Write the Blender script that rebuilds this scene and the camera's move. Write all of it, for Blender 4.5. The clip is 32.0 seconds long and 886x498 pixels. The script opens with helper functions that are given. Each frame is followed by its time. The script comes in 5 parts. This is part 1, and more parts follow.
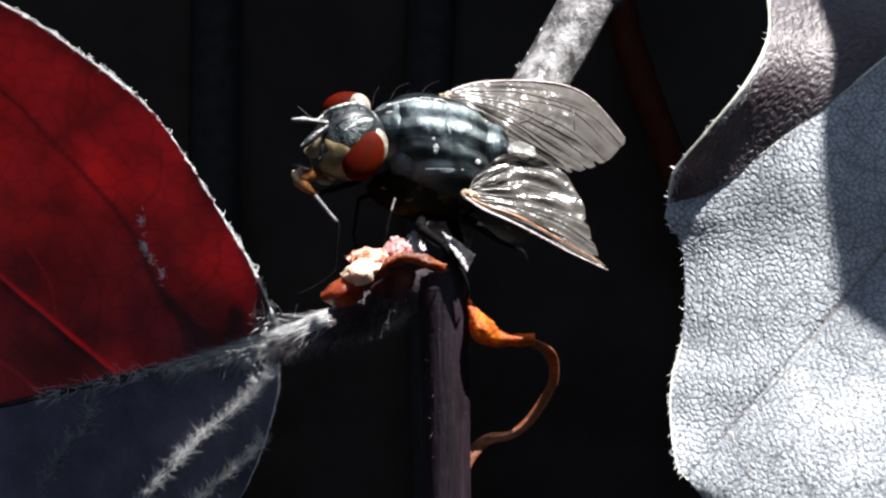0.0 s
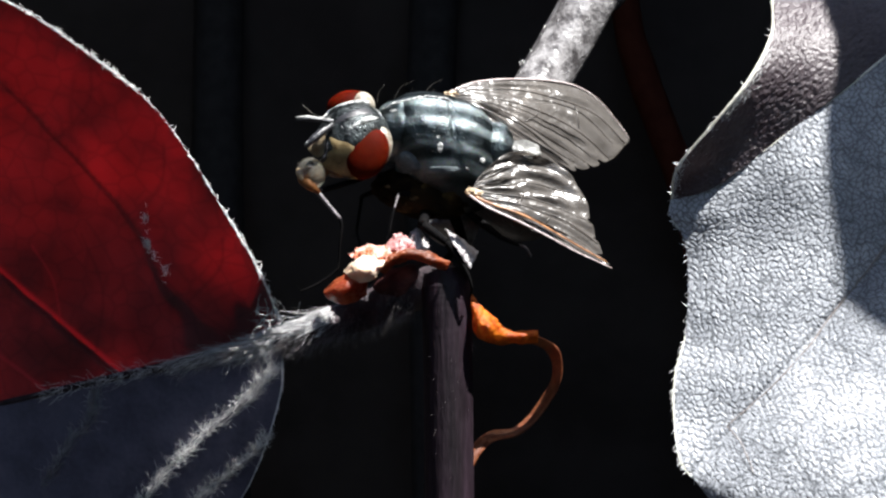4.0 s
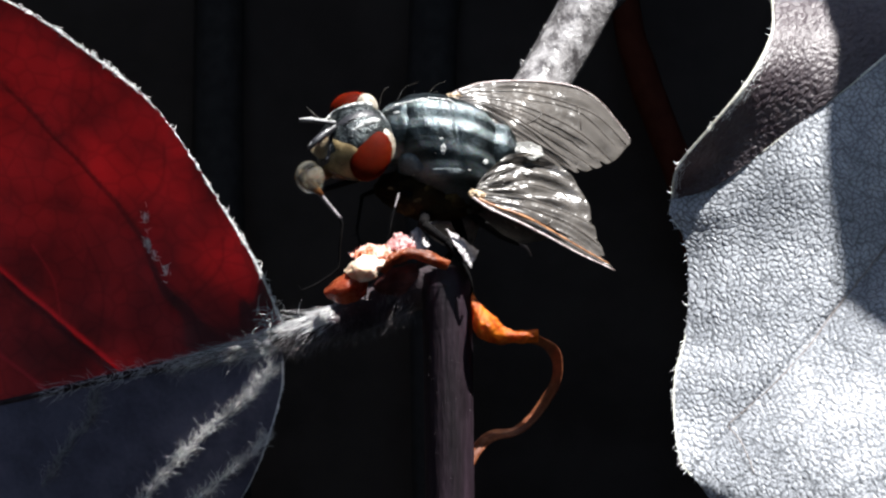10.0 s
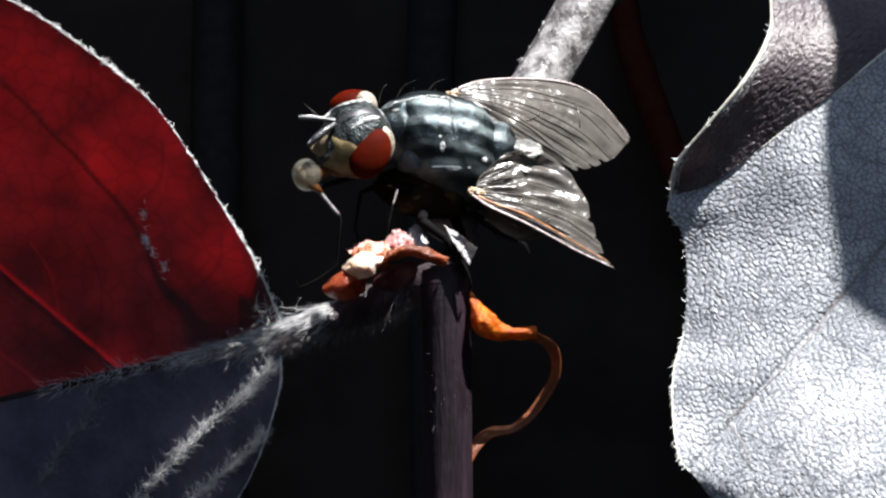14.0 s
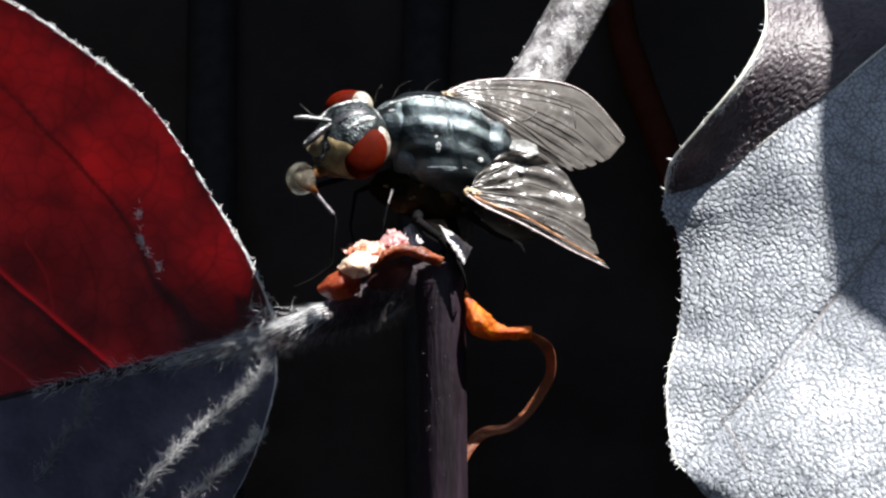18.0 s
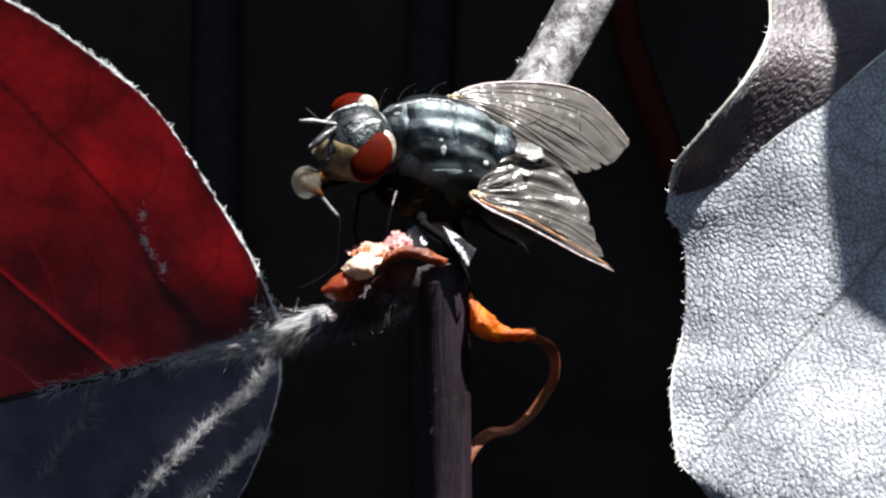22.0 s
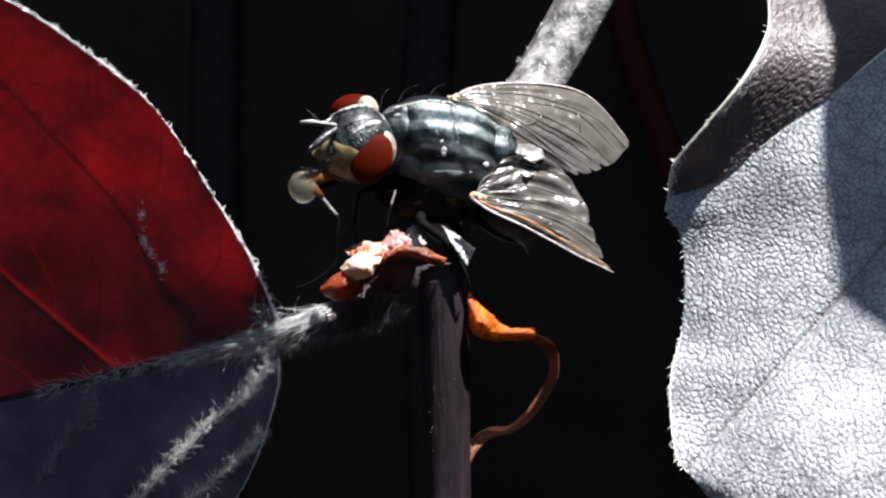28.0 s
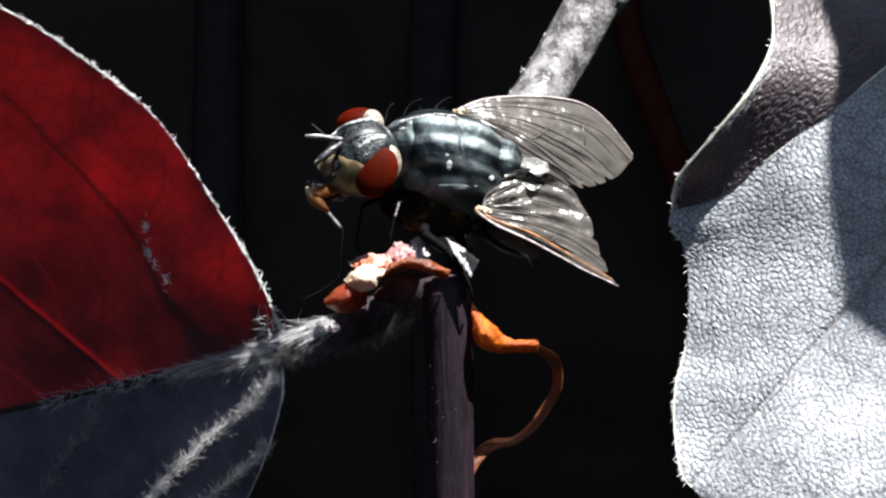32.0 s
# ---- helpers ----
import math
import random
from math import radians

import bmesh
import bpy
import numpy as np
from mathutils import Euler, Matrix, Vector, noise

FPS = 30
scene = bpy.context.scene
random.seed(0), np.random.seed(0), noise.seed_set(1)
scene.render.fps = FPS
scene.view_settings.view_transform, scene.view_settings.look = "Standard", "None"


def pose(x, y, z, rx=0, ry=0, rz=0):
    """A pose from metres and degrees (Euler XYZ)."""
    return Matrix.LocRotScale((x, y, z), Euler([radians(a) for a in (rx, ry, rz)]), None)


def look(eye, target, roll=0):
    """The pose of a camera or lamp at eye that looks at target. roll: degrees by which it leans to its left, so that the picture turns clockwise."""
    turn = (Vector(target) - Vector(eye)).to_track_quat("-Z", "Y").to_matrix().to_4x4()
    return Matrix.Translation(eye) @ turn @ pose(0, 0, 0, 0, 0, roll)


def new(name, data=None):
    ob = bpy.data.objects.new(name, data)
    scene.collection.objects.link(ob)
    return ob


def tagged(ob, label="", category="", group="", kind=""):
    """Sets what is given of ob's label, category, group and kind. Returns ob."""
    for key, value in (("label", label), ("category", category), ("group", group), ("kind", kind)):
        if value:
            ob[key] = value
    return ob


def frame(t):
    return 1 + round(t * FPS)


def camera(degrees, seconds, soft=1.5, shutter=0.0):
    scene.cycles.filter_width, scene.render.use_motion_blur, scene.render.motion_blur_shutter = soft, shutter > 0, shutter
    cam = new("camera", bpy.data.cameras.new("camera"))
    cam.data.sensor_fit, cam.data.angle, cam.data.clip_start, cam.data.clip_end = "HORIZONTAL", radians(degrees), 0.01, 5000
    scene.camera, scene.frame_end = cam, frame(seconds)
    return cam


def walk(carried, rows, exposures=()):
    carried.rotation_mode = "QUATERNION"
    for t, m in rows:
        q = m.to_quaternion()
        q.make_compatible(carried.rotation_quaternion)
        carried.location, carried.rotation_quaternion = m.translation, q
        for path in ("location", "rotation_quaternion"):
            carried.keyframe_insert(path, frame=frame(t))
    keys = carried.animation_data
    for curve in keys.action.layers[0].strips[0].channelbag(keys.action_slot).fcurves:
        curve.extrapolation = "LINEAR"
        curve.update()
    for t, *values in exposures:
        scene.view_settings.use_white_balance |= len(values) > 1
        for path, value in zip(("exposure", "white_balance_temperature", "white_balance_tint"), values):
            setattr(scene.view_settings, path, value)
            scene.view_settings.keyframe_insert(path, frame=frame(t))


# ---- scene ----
# A fly on the tip of a hairy vine node, between a red leaf and a grey one. Lengths in the build code are millimetres.
from mathutils.bvhtree import BVHTree

cam = camera(30, 32.0, soft=2.4)
PATH = [
    (0, pose(0, -0.05225, 0.35000, 90, 0, 0.000)),
    (0.5, pose(0, -0.05225, 0.34990, 90, 0, 0.027)),
    (1, pose(0, -0.05225, 0.34976, 90, 0, 0.116)),
    (1.5, pose(0, -0.05225, 0.34984, 90, 0, 0.113)),
    (2, pose(0, -0.05225, 0.34994, 90, 0, 0.079)),
    (2.5, pose(0, -0.05225, 0.34989, 90, 0, 0.063)),
    (3, pose(0, -0.05225, 0.34985, 90, 0, 0.082)),
    (3.5, pose(0, -0.05225, 0.34991, 90, 0, 0.108)),
    (5.5, pose(0, -0.05225, 0.34989, 90, 0, 0.113)),
    (6, pose(0, -0.05225, 0.34993, 90, 0, 0.082)),
    (6.5, pose(0, -0.05225, 0.35003, 90, 0, 0.054)),
    (7, pose(0, -0.05225, 0.34991, 90, 0, 0.086)),
    (7.5, pose(0, -0.05225, 0.34988, 90, 0, 0.142)),
    (8, pose(0, -0.05225, 0.34992, 90, 0, 0.124)),
    (8.5, pose(0, -0.05225, 0.35026, 90, 0, 0.053)),
    (9, pose(0, -0.05225, 0.34987, 90, 0, 0.175)),
    (9.5, pose(0, -0.05225, 0.34990, 90, 0, 0.147)),
    (10, pose(0, -0.05225, 0.34989, 90, 0, 0.121)),
    (10.5, pose(0, -0.05225, 0.34987, 90, 0, 0.126)),
    (11, pose(0, -0.05225, 0.34979, 90, 0, 0.117)),
    (11.5, pose(0, -0.05225, 0.34977, 90, 0, 0.119)),
    (12, pose(0, -0.05225, 0.34979, 90, 0, 0.091)),
    (12.5, pose(0, -0.05225, 0.34980, 90, 0, 0.087)),
    (13, pose(0, -0.05225, 0.34980, 90, 0, 0.082)),
    (13.5, pose(0, -0.05225, 0.34979, 90, 0, 0.082)),
    (14, pose(0, -0.05225, 0.34979, 90, 0, 0.066)),
    (14.5, pose(0, -0.05225, 0.34980, 90, 0, 0.058)),
    (16.5, pose(0, -0.05225, 0.34983, 90, 0, 0.022)),
    (17, pose(0, -0.05225, 0.34973, 90, 0, 0.023)),
    (17.5, pose(0, -0.05225, 0.34963, 90, 0, -0.031)),
    (18, pose(0, -0.05225, 0.34978, 90, 0, -0.108)),
    (18.5, pose(0, -0.05225, 0.34982, 90, 0, -0.127)),
    (19, pose(0, -0.05225, 0.35006, 90, 0, -0.221)),
    (19.5, pose(0, -0.05225, 0.34993, 90, 0, -0.155)),
    (20, pose(0, -0.05225, 0.34994, 90, 0, -0.086)),
    (20.5, pose(0, -0.05225, 0.34980, 90, 0, -0.008)),
    (21, pose(0, -0.05225, 0.34958, 90, 0, 0.060)),
    (21.5, pose(0, -0.05225, 0.34946, 90, 0, 0.059)),
    (22, pose(0, -0.05225, 0.34983, 90, 0, 0.031)),
    (22.5, pose(0, -0.05225, 0.34994, 90, 0, 0.046)),
    (23, pose(0, -0.05225, 0.34991, 90, 0, 0.052)),
    (23.5, pose(0, -0.05225, 0.35005, 90, 0, -0.008)),
    (24, pose(0, -0.05225, 0.35008, 90, 0, -0.034)),
    (24.5, pose(0, -0.05225, 0.34971, 90, 0, 0.013)),
    (25, pose(0, -0.05225, 0.35021, 90, 0, -0.149)),
    (25.5, pose(0, -0.05225, 0.35096, 90, 0, -0.414)),
    (27.5, pose(0, -0.05225, 0.35026, 90, 0, -0.114)),
    (28, pose(0, -0.05225, 0.34981, 90, 0, -0.002)),
    (28.5, pose(0, -0.05225, 0.34988, 90, 0, -0.062)),
    (29, pose(0, -0.05225, 0.34999, 90, 0, -0.054)),
    (29.5, pose(0, -0.05225, 0.34993, 90, 0, -0.011)),
    (30, pose(0, -0.05225, 0.34997, 90, 0, 0.037)),
    (30.5, pose(0, -0.05225, 0.35000, 90, 0, 0.066)),
    (31, pose(0, -0.05225, 0.34998, 90, 0, 0.096)),
    (31.5, pose(0, -0.05225, 0.35008, 90, 0, 0.096)),
    (32, pose(0, -0.05225, 0.35018, 90, 0, 0.126)),
]
EXPOSURE = 2.0
walk(cam, PATH, [(0, EXPOSURE), (32, EXPOSURE)])

# ---- world and sun ----
SUN = Vector((0.33, -0.245, 0.91)).normalized()
world = bpy.data.worlds.new("sky")
scene.world = world
world.use_nodes = True
wn = world.node_tree
wsky = wn.nodes.new("ShaderNodeTexSky")
wsky.sky_type, wsky.sun_disc = "NISHITA", False
wsky.sun_elevation, wsky.sun_rotation = math.asin(SUN.z), math.atan2(SUN.x, SUN.y)
wn.links.new(wsky.outputs[0], wn.nodes["Background"].inputs[0])
wn.nodes["Background"].inputs[1].default_value = 0.05
sun_data = bpy.data.lights.new("sun", "SUN")
sun_data.energy, sun_data.angle, sun_data.color = 5.0, radians(0.5), (1.0, 0.985, 0.96)
sun = new("sun", sun_data)
sun.matrix_world = look(SUN * 3, (0, 0, 0))

# ---- tools ----
MM = 0.001
MID = Vector((0, 0, 350))
rng = np.random.default_rng(7)


def root_of(ob):
    while ob.parent:
        ob = ob.parent
    return ob


def part(name, bm, material, parent, label="", smooth=True):
    """Links a bmesh, in millimetres about MID, as one mesh under a thing or a part."""
    shift = MID - root_of(parent).location / MM
    me = bpy.data.meshes.new(name)
    for v in bm.verts:
        v.co = (v.co + shift) * MM
    bm.to_mesh(me)
    bm.free()
    for p in me.polygons:
        p.use_smooth = smooth
    me.materials.append(material)
    ob = new(name, me)
    ob.parent = parent
    return tagged(ob, label)


def thing(name, place, label, category):
    ob = new(name)
    ob.location = place
    ob.empty_display_size = 0.001
    return tagged(ob, label, category)


def spline(points, n):
    """n places along a smooth curve through the points."""
    p = np.array([tuple(q) for q in points], float)
    p = np.vstack([2 * p[0] - p[1], p, 2 * p[-1] - p[-2]])
    out = []
    for s in np.linspace(0, len(p) - 3 - 1e-9, n):
        i, f = int(s), s - int(s)
        a, b, c, d = p[i:i + 4]
        out.append(0.5 * (2 * b + (c - a) * f + (2 * a - 5 * b + 4 * c - d) * f**2 + (3 * b - a - 3 * c + d) * f**3))
    return np.array(out)


def tube(bm, points, radii, sides=10, n=24, rough=0.0, flat=1.0):
    """A tapered, slightly uneven tube along a smooth curve, closed at both ends."""
    line = spline(points, n)
    rad = np.interp(np.linspace(0, 1, n), np.linspace(0, 1, len(radii)), radii)
    rings, side = [], Vector((0.3, -0.9, 0.2))
    ribs = 1 + rough * rng.normal(size=sides)
    for i in range(n):
        ahead = Vector(line[min(i + 1, n - 1)] - line[max(i - 1, 0)]).normalized()
        side = (side - ahead * side.dot(ahead)).normalized()
        other = ahead.cross(side)
        ring = []
        for k in range(sides):
            a = 2 * math.pi * k / sides
            r = rad[i] * (ribs[k] + 0.3 * rough * rng.normal())
            ring.append(bm.verts.new(Vector(line[i]) + (side * math.cos(a) + other * math.sin(a) * flat) * r))
        rings.append(ring)
    for a, b in zip(rings, rings[1:]):
        for k in range(sides):
            bm.faces.new((a[k], a[(k + 1) % sides], b[(k + 1) % sides], b[k]))
    bm.faces.new(rings[0][::-1])
    bm.faces.new(rings[-1])


def hair(bm, base, tip, r, bend=(0, 0, 0)):
    """A thin three-sided hair from base to tip, bent at the middle."""
    base, tip = Vector(base), Vector(tip)
    mid = (base + tip) / 2 + Vector(bend)
    ahead = (tip - base).normalized()
    side = ahead.orthogonal().normalized()
    other = ahead.cross(side)
    rings = []
    for c, k in ((base, 1.0), (mid, 0.7)):
        rings.append([bm.verts.new(c + (side * math.cos(a) + other * math.sin(a)) * r * k) for a in (0, 2.1, 4.2)])
    end = bm.verts.new(tip)
    for k in range(3):
        bm.faces.new((rings[0][k], rings[0][(k + 1) % 3], rings[1][(k + 1) % 3], rings[1][k]))
        bm.faces.new((rings[1][k], rings[1][(k + 1) % 3], end))


def strand(bm, points, r):
    """A thin curved hair through several places, three-sided and pointed."""
    rings = []
    for i, p in enumerate(points[:-1]):
        ahead = (points[i + 1] - p).normalized()
        side = ahead.orthogonal().normalized()
        other = ahead.cross(side)
        k = r * (1 - 0.6 * i / (len(points) - 1))
        rings.append([bm.verts.new(p + (side * math.cos(a) + other * math.sin(a)) * k) for a in (0, 2.1, 4.2)])
    end = bm.verts.new(points[-1])
    for a, b in zip(rings, rings[1:]):
        for k in range(3):
            bm.faces.new((a[k], a[(k + 1) % 3], b[(k + 1) % 3], b[k]))
    for k in range(3):
        bm.faces.new((rings[-1][k], rings[-1][(k + 1) % 3], end))


def curl(bm, base, way, length, r, wild, out=(0, 0, 0)):
    """A hair that sets out one way and wanders."""
    p, d, line = Vector(base), Vector(way).normalized(), [Vector(base)]
    turn = Vector(rng.normal(size=3)) * wild
    for _ in range(5):
        p = p + d * length / 5
        line.append(p.copy())
        d = (d + turn * 0.35 + Vector(rng.normal(size=3)) * wild * 0.35 + Vector(out) * 0.1).normalized()
    strand(bm, line, r)


def sheet(bm, curves, nu, nv, relief=None, thick=0.06):
    """A thin leaf blade laid smoothly through several curves; relief(x, z, u, v) lifts it towards its face."""
    lines = [spline(c, nu) for c in curves]
    grid = np.array([spline([l[i] for l in lines], nv) for i in range(nu)])
    du, dv = np.gradient(grid, axis=0), np.gradient(grid, axis=1)
    nor = np.cross(du, dv)
    nor /= np.linalg.norm(nor, axis=2, keepdims=True) + 1e-12
    if nor[..., 1].mean() > 0:
        nor = -nor
    top = grid.copy()
    if relief is not None:
        u, v = np.meshgrid(np.linspace(0, 1, nu), np.linspace(0, 1, nv), indexing="ij")
        top += nor * relief(grid[..., 0], grid[..., 2], u, v)[..., None]
    low = top - nor * thick
    a = [[bm.verts.new(p) for p in row] for row in top]
    b = [[bm.verts.new(p) for p in row] for row in low]
    for i in range(nu - 1):
        for j in range(nv - 1):
            bm.faces.new((a[i][j], a[i + 1][j], a[i + 1][j + 1], a[i][j + 1]))
            bm.faces.new((b[i][j], b[i][j + 1], b[i + 1][j + 1], b[i + 1][j]))
    rim = [(i, 0) for i in range(nu)] + [(nu - 1, j) for j in range(1, nv)] + [(i, nv - 1) for i in range(nu - 2, -1, -1)] + [(0, j) for j in range(nv - 2, 0, -1)]
    for (i, j), (k, l) in zip(rim, rim[1:] + rim[:1]):
        bm.faces.new((a[i][j], b[i][j], b[k][l], a[k][l]))
    bmesh.ops.recalc_face_normals(bm, faces=bm.faces)
    return top, nor


def on_sheet(grid, nor, x, z, lift=0.0):
    """The place of a blade at x, z, raised by lift towards its face."""
    far = (grid[..., 0] - x) ** 2 + (grid[..., 2] - z) ** 2
    i = np.unravel_index(np.argmin(far), far.shape)
    return tuple(grid[i] + nor[i] * lift)


def along_sheet(points, grid, nor, lift=0.0, n=16):
    """A curve through the points' x and z, laid on a blade."""
    return [on_sheet(grid, nor, p[0], p[2], lift) for p in spline(points, n)]


def blob(bm, centre, radii, turn, rings=20, sides=28, shape=None):
    """An ellipsoid, reshaped by shape(unit vector) and turned into place."""
    made = bmesh.ops.create_uvsphere(bm, u_segments=sides, v_segments=rings, radius=1.0)
    for v in made["verts"]:
        p = v.co.copy()
        k = shape(p) if shape else 1.0
        v.co = Vector(centre) + turn @ Vector((p.x * radii[0] * k, p.y * radii[1] * k, p.z * radii[2] * k))
    return made["verts"]


# ---- materials ----
def surface(name, base, second=None, scale=2.0, rough=0.5, metal=0.0, bump=0.0, grain=8.0, spec=0.5, through_light=None, share=0.5, coat=0.0, wet=0.0, stretch=(1, 1, 1)):
    """A two-scale mottled surface. Scales are in patches per millimetre. through_light: colour of light that passes a thin blade."""
    m = bpy.data.materials.new(name)
    m.use_nodes = True
    t = m.node_tree
    node, link = t.nodes.new, t.links.new
    bsdf = t.nodes["Principled BSDF"]
    mapped = node("ShaderNodeMapping")
    mapped.inputs["Scale"].default_value = stretch
    link(node("ShaderNodeTexCoord").outputs["Object"], mapped.inputs["Vector"])
    co = mapped.outputs[0]
    n1, n2 = node("ShaderNodeTexNoise"), node("ShaderNodeTexNoise")
    for n, s, d in ((n1, scale, 4), (n2, grain, 3)):
        n.inputs["Scale"].default_value, n.inputs["Detail"].default_value = s * 1000, d
        link(co, n.inputs["Vector"])
    ramp = node("ShaderNodeValToRGB")
    ramp.color_ramp.elements[0].position, ramp.color_ramp.elements[1].position = 0.35, 0.68
    ramp.color_ramp.elements[0].color = (*base, 1)
    ramp.color_ramp.elements[1].color = (*(second or [c * 1.5 for c in base]), 1)
    mix = node("ShaderNodeMath")
    mix.operation = "MULTIPLY_ADD"
    link(n2.outputs[0], mix.inputs[0])
    mix.inputs[1].default_value = 0.35
    link(n1.outputs[0], mix.inputs[2])
    sub = node("ShaderNodeMath")
    sub.operation, sub.inputs[1].default_value = "SUBTRACT", 0.17
    link(mix.outputs[0], sub.inputs[0])
    link(sub.outputs[0], ramp.inputs[0])
    link(ramp.outputs[0], bsdf.inputs["Base Color"])
    bsdf.inputs["Metallic"].default_value = metal
    bsdf.inputs["Specular IOR Level"].default_value = spec
    bsdf.inputs["Coat Weight"].default_value = coat
    bsdf.inputs["Coat Roughness"].default_value = 0.15
    bsdf.inputs["Transmission Weight"].default_value = wet
    rr = node("ShaderNodeMapRange")
    rr.inputs[3].default_value, rr.inputs[4].default_value = max(0.02, rough - 0.12), min(1.0, rough + 0.12)
    link(n2.outputs[0], rr.inputs[0])
    link(rr.outputs[0], bsdf.inputs["Roughness"])
    if bump:
        b = node("ShaderNodeBump")
        b.inputs["Distance"].default_value = bump * MM
        link(n2.outputs[0], b.inputs["Height"])
        link(b.outputs[0], bsdf.inputs["Normal"])
    if through_light:
        tr, mx = node("ShaderNodeBsdfTranslucent"), node("ShaderNodeMixShader")
        r2 = node("ShaderNodeValToRGB")
        r2.color_ramp.elements[0].position, r2.color_ramp.elements[1].position = 0.3, 0.7
        r2.color_ramp.elements[0].color = (*[c * 0.6 for c in through_light], 1)
        r2.color_ramp.elements[1].color = (*through_light, 1)
        link(n1.outputs[0], r2.inputs[0])
        link(r2.outputs[0], tr.inputs[0])
        mx.inputs[0].default_value = share
        link(bsdf.outputs[0], mx.inputs[1])
        link(tr.outputs[0], mx.inputs[2])
        link(mx.outputs[0], t.nodes["Material Output"].inputs[0])
    return m


M_SOIL = surface("dark_soil", (0.012, 0.010, 0.008), (0.03, 0.025, 0.02), 0.03, 0.95, bump=3, grain=0.3)
M_SHADE = surface("shade_black_shell", (0.027, 0.0235, 0.0225), (0.041, 0.0365, 0.035), 0.02, 0.9, spec=0.1, grain=0.1)
M_STEM = surface("purple_stem", (0.0045, 0.0019, 0.0037), (0.0165, 0.0085, 0.0140), 2.2, 0.6, bump=0.04, grain=9, spec=0.25, stretch=(1, 1, 0.12))
M_STALK = surface("purple_leaf_stalk", (0.010, 0.006, 0.008), (0.028, 0.018, 0.022), 2.2, 0.6, bump=0.04, grain=9, spec=0.25)
M_STEM_GREY = surface("downy_stem", (0.062, 0.057, 0.058), (0.30, 0.29, 0.292), 1.9, 0.32, bump=0.04, grain=7)
M_HAIR = surface("white_hair", (0.62, 0.62, 0.62), (0.8, 0.8, 0.8), 3, 0.35)
M_MIDHAIR = surface("pale_grey_hair", (0.30, 0.30, 0.31), (0.50, 0.50, 0.51), 3, 0.4)
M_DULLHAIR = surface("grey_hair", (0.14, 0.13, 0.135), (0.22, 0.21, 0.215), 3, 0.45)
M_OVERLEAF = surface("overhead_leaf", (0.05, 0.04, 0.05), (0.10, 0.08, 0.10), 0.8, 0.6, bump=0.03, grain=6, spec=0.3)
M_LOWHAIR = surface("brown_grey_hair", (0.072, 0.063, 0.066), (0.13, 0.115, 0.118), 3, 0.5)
M_DARKLEAF = surface("blue_shade_leaf", (0.060, 0.058, 0.088), (0.115, 0.110, 0.155), 0.8, 0.65, bump=0.03, grain=6, spec=0.3, through_light=(0.06, 0.05, 0.08), share=0.3)
M_LOBE = surface("purple_leaf_face", (0.040, 0.026, 0.032), (0.088, 0.072, 0.078), 1.2, 0.42, bump=0.03, grain=14, spec=0.5, through_light=(0.16, 0.045, 0.03), share=0.25)
M_VEIN = surface("leaf_vein", (0.16, 0.13, 0.12), (0.26, 0.22, 0.2), 3, 0.5, bump=0.01)
M_REDVEIN = surface("red_vein", (0.45, 0.02, 0.03), (0.6, 0.04, 0.05), 3, 0.5, through_light=(0.9, 0.03, 0.04), share=0.5)
M_DARKVEIN = surface("dark_vein", (0.05, 0.01, 0.012), (0.08, 0.015, 0.02), 3, 0.6, through_light=(0.14, 0.004, 0.006), share=0.7)
M_ORANGE = surface("dry_orange_bract", (0.34, 0.055, 0.002), (0.74, 0.22, 0.010), 3.0, 0.5, bump=0.07, grain=11, through_light=(0.9, 0.20, 0.008), share=0.5)
M_PINK = surface("dry_pink_bract", (0.20, 0.035, 0.035), (0.68, 0.44, 0.43), 2.6, 0.40, bump=0.06, grain=8, through_light=(0.7, 0.12, 0.05), share=0.3)
M_PEACH = surface("peach_bract", (0.80, 0.58, 0.38), (0.90, 0.84, 0.74), 1.8, 0.35, bump=0.04, grain=8, through_light=(0.8, 0.16, 0.05), share=0.35)
M_BUD = surface("red_orange_bud", (0.11, 0.012, 0.006), (0.30, 0.075, 0.030), 1.0, 0.28, bump=0.04, grain=7, through_light=(0.75, 0.10, 0.03), share=0.4)
M_RUST = surface("rust_bract", (0.075, 0.013, 0.003), (0.27, 0.062, 0.012), 1.8, 0.5, bump=0.06, grain=9, through_light=(0.6, 0.10, 0.012), share=0.3)
M_BROWNCURL = surface("dry_brown_tendril", (0.13, 0.034, 0.012), (0.25, 0.080, 0.028), 2.0, 0.6, bump=0.03, through_light=(0.35, 0.09, 0.03), share=0.3)
M_PALE = surface("pale_flake", (0.28, 0.26, 0.27), (0.55, 0.53, 0.54), 3, 0.3, bump=0.03, through_light=(0.6, 0.55, 0.55), share=0.4)

def grey_material():
    """The grey blade with veinlets between its cells, the shade of their grooves put into the colour."""
    m = surface("grey_leaf", (0.34, 0.355, 0.385), (0.64, 0.66, 0.70), 0.6, 0.34, bump=0.008, grain=30, spec=0.5, through_light=(0.20, 0.07, 0.05), share=0.25)
    t = m.node_tree
    p = t.nodes["Principled BSDF"]
    mix, a = t.nodes.new("ShaderNodeMixRGB"), t.nodes.new("ShaderNodeAttribute")
    a.attribute_name = "veinlet_groove"
    mix.inputs[2].default_value = (0.055, 0.063, 0.070, 1)
    t.links.new(a.outputs["Fac"], mix.inputs[0])
    t.links.new(p.inputs["Base Color"].links[0].from_socket, mix.inputs[1])
    t.links.new(mix.outputs[0], p.inputs["Base Color"])
    return m


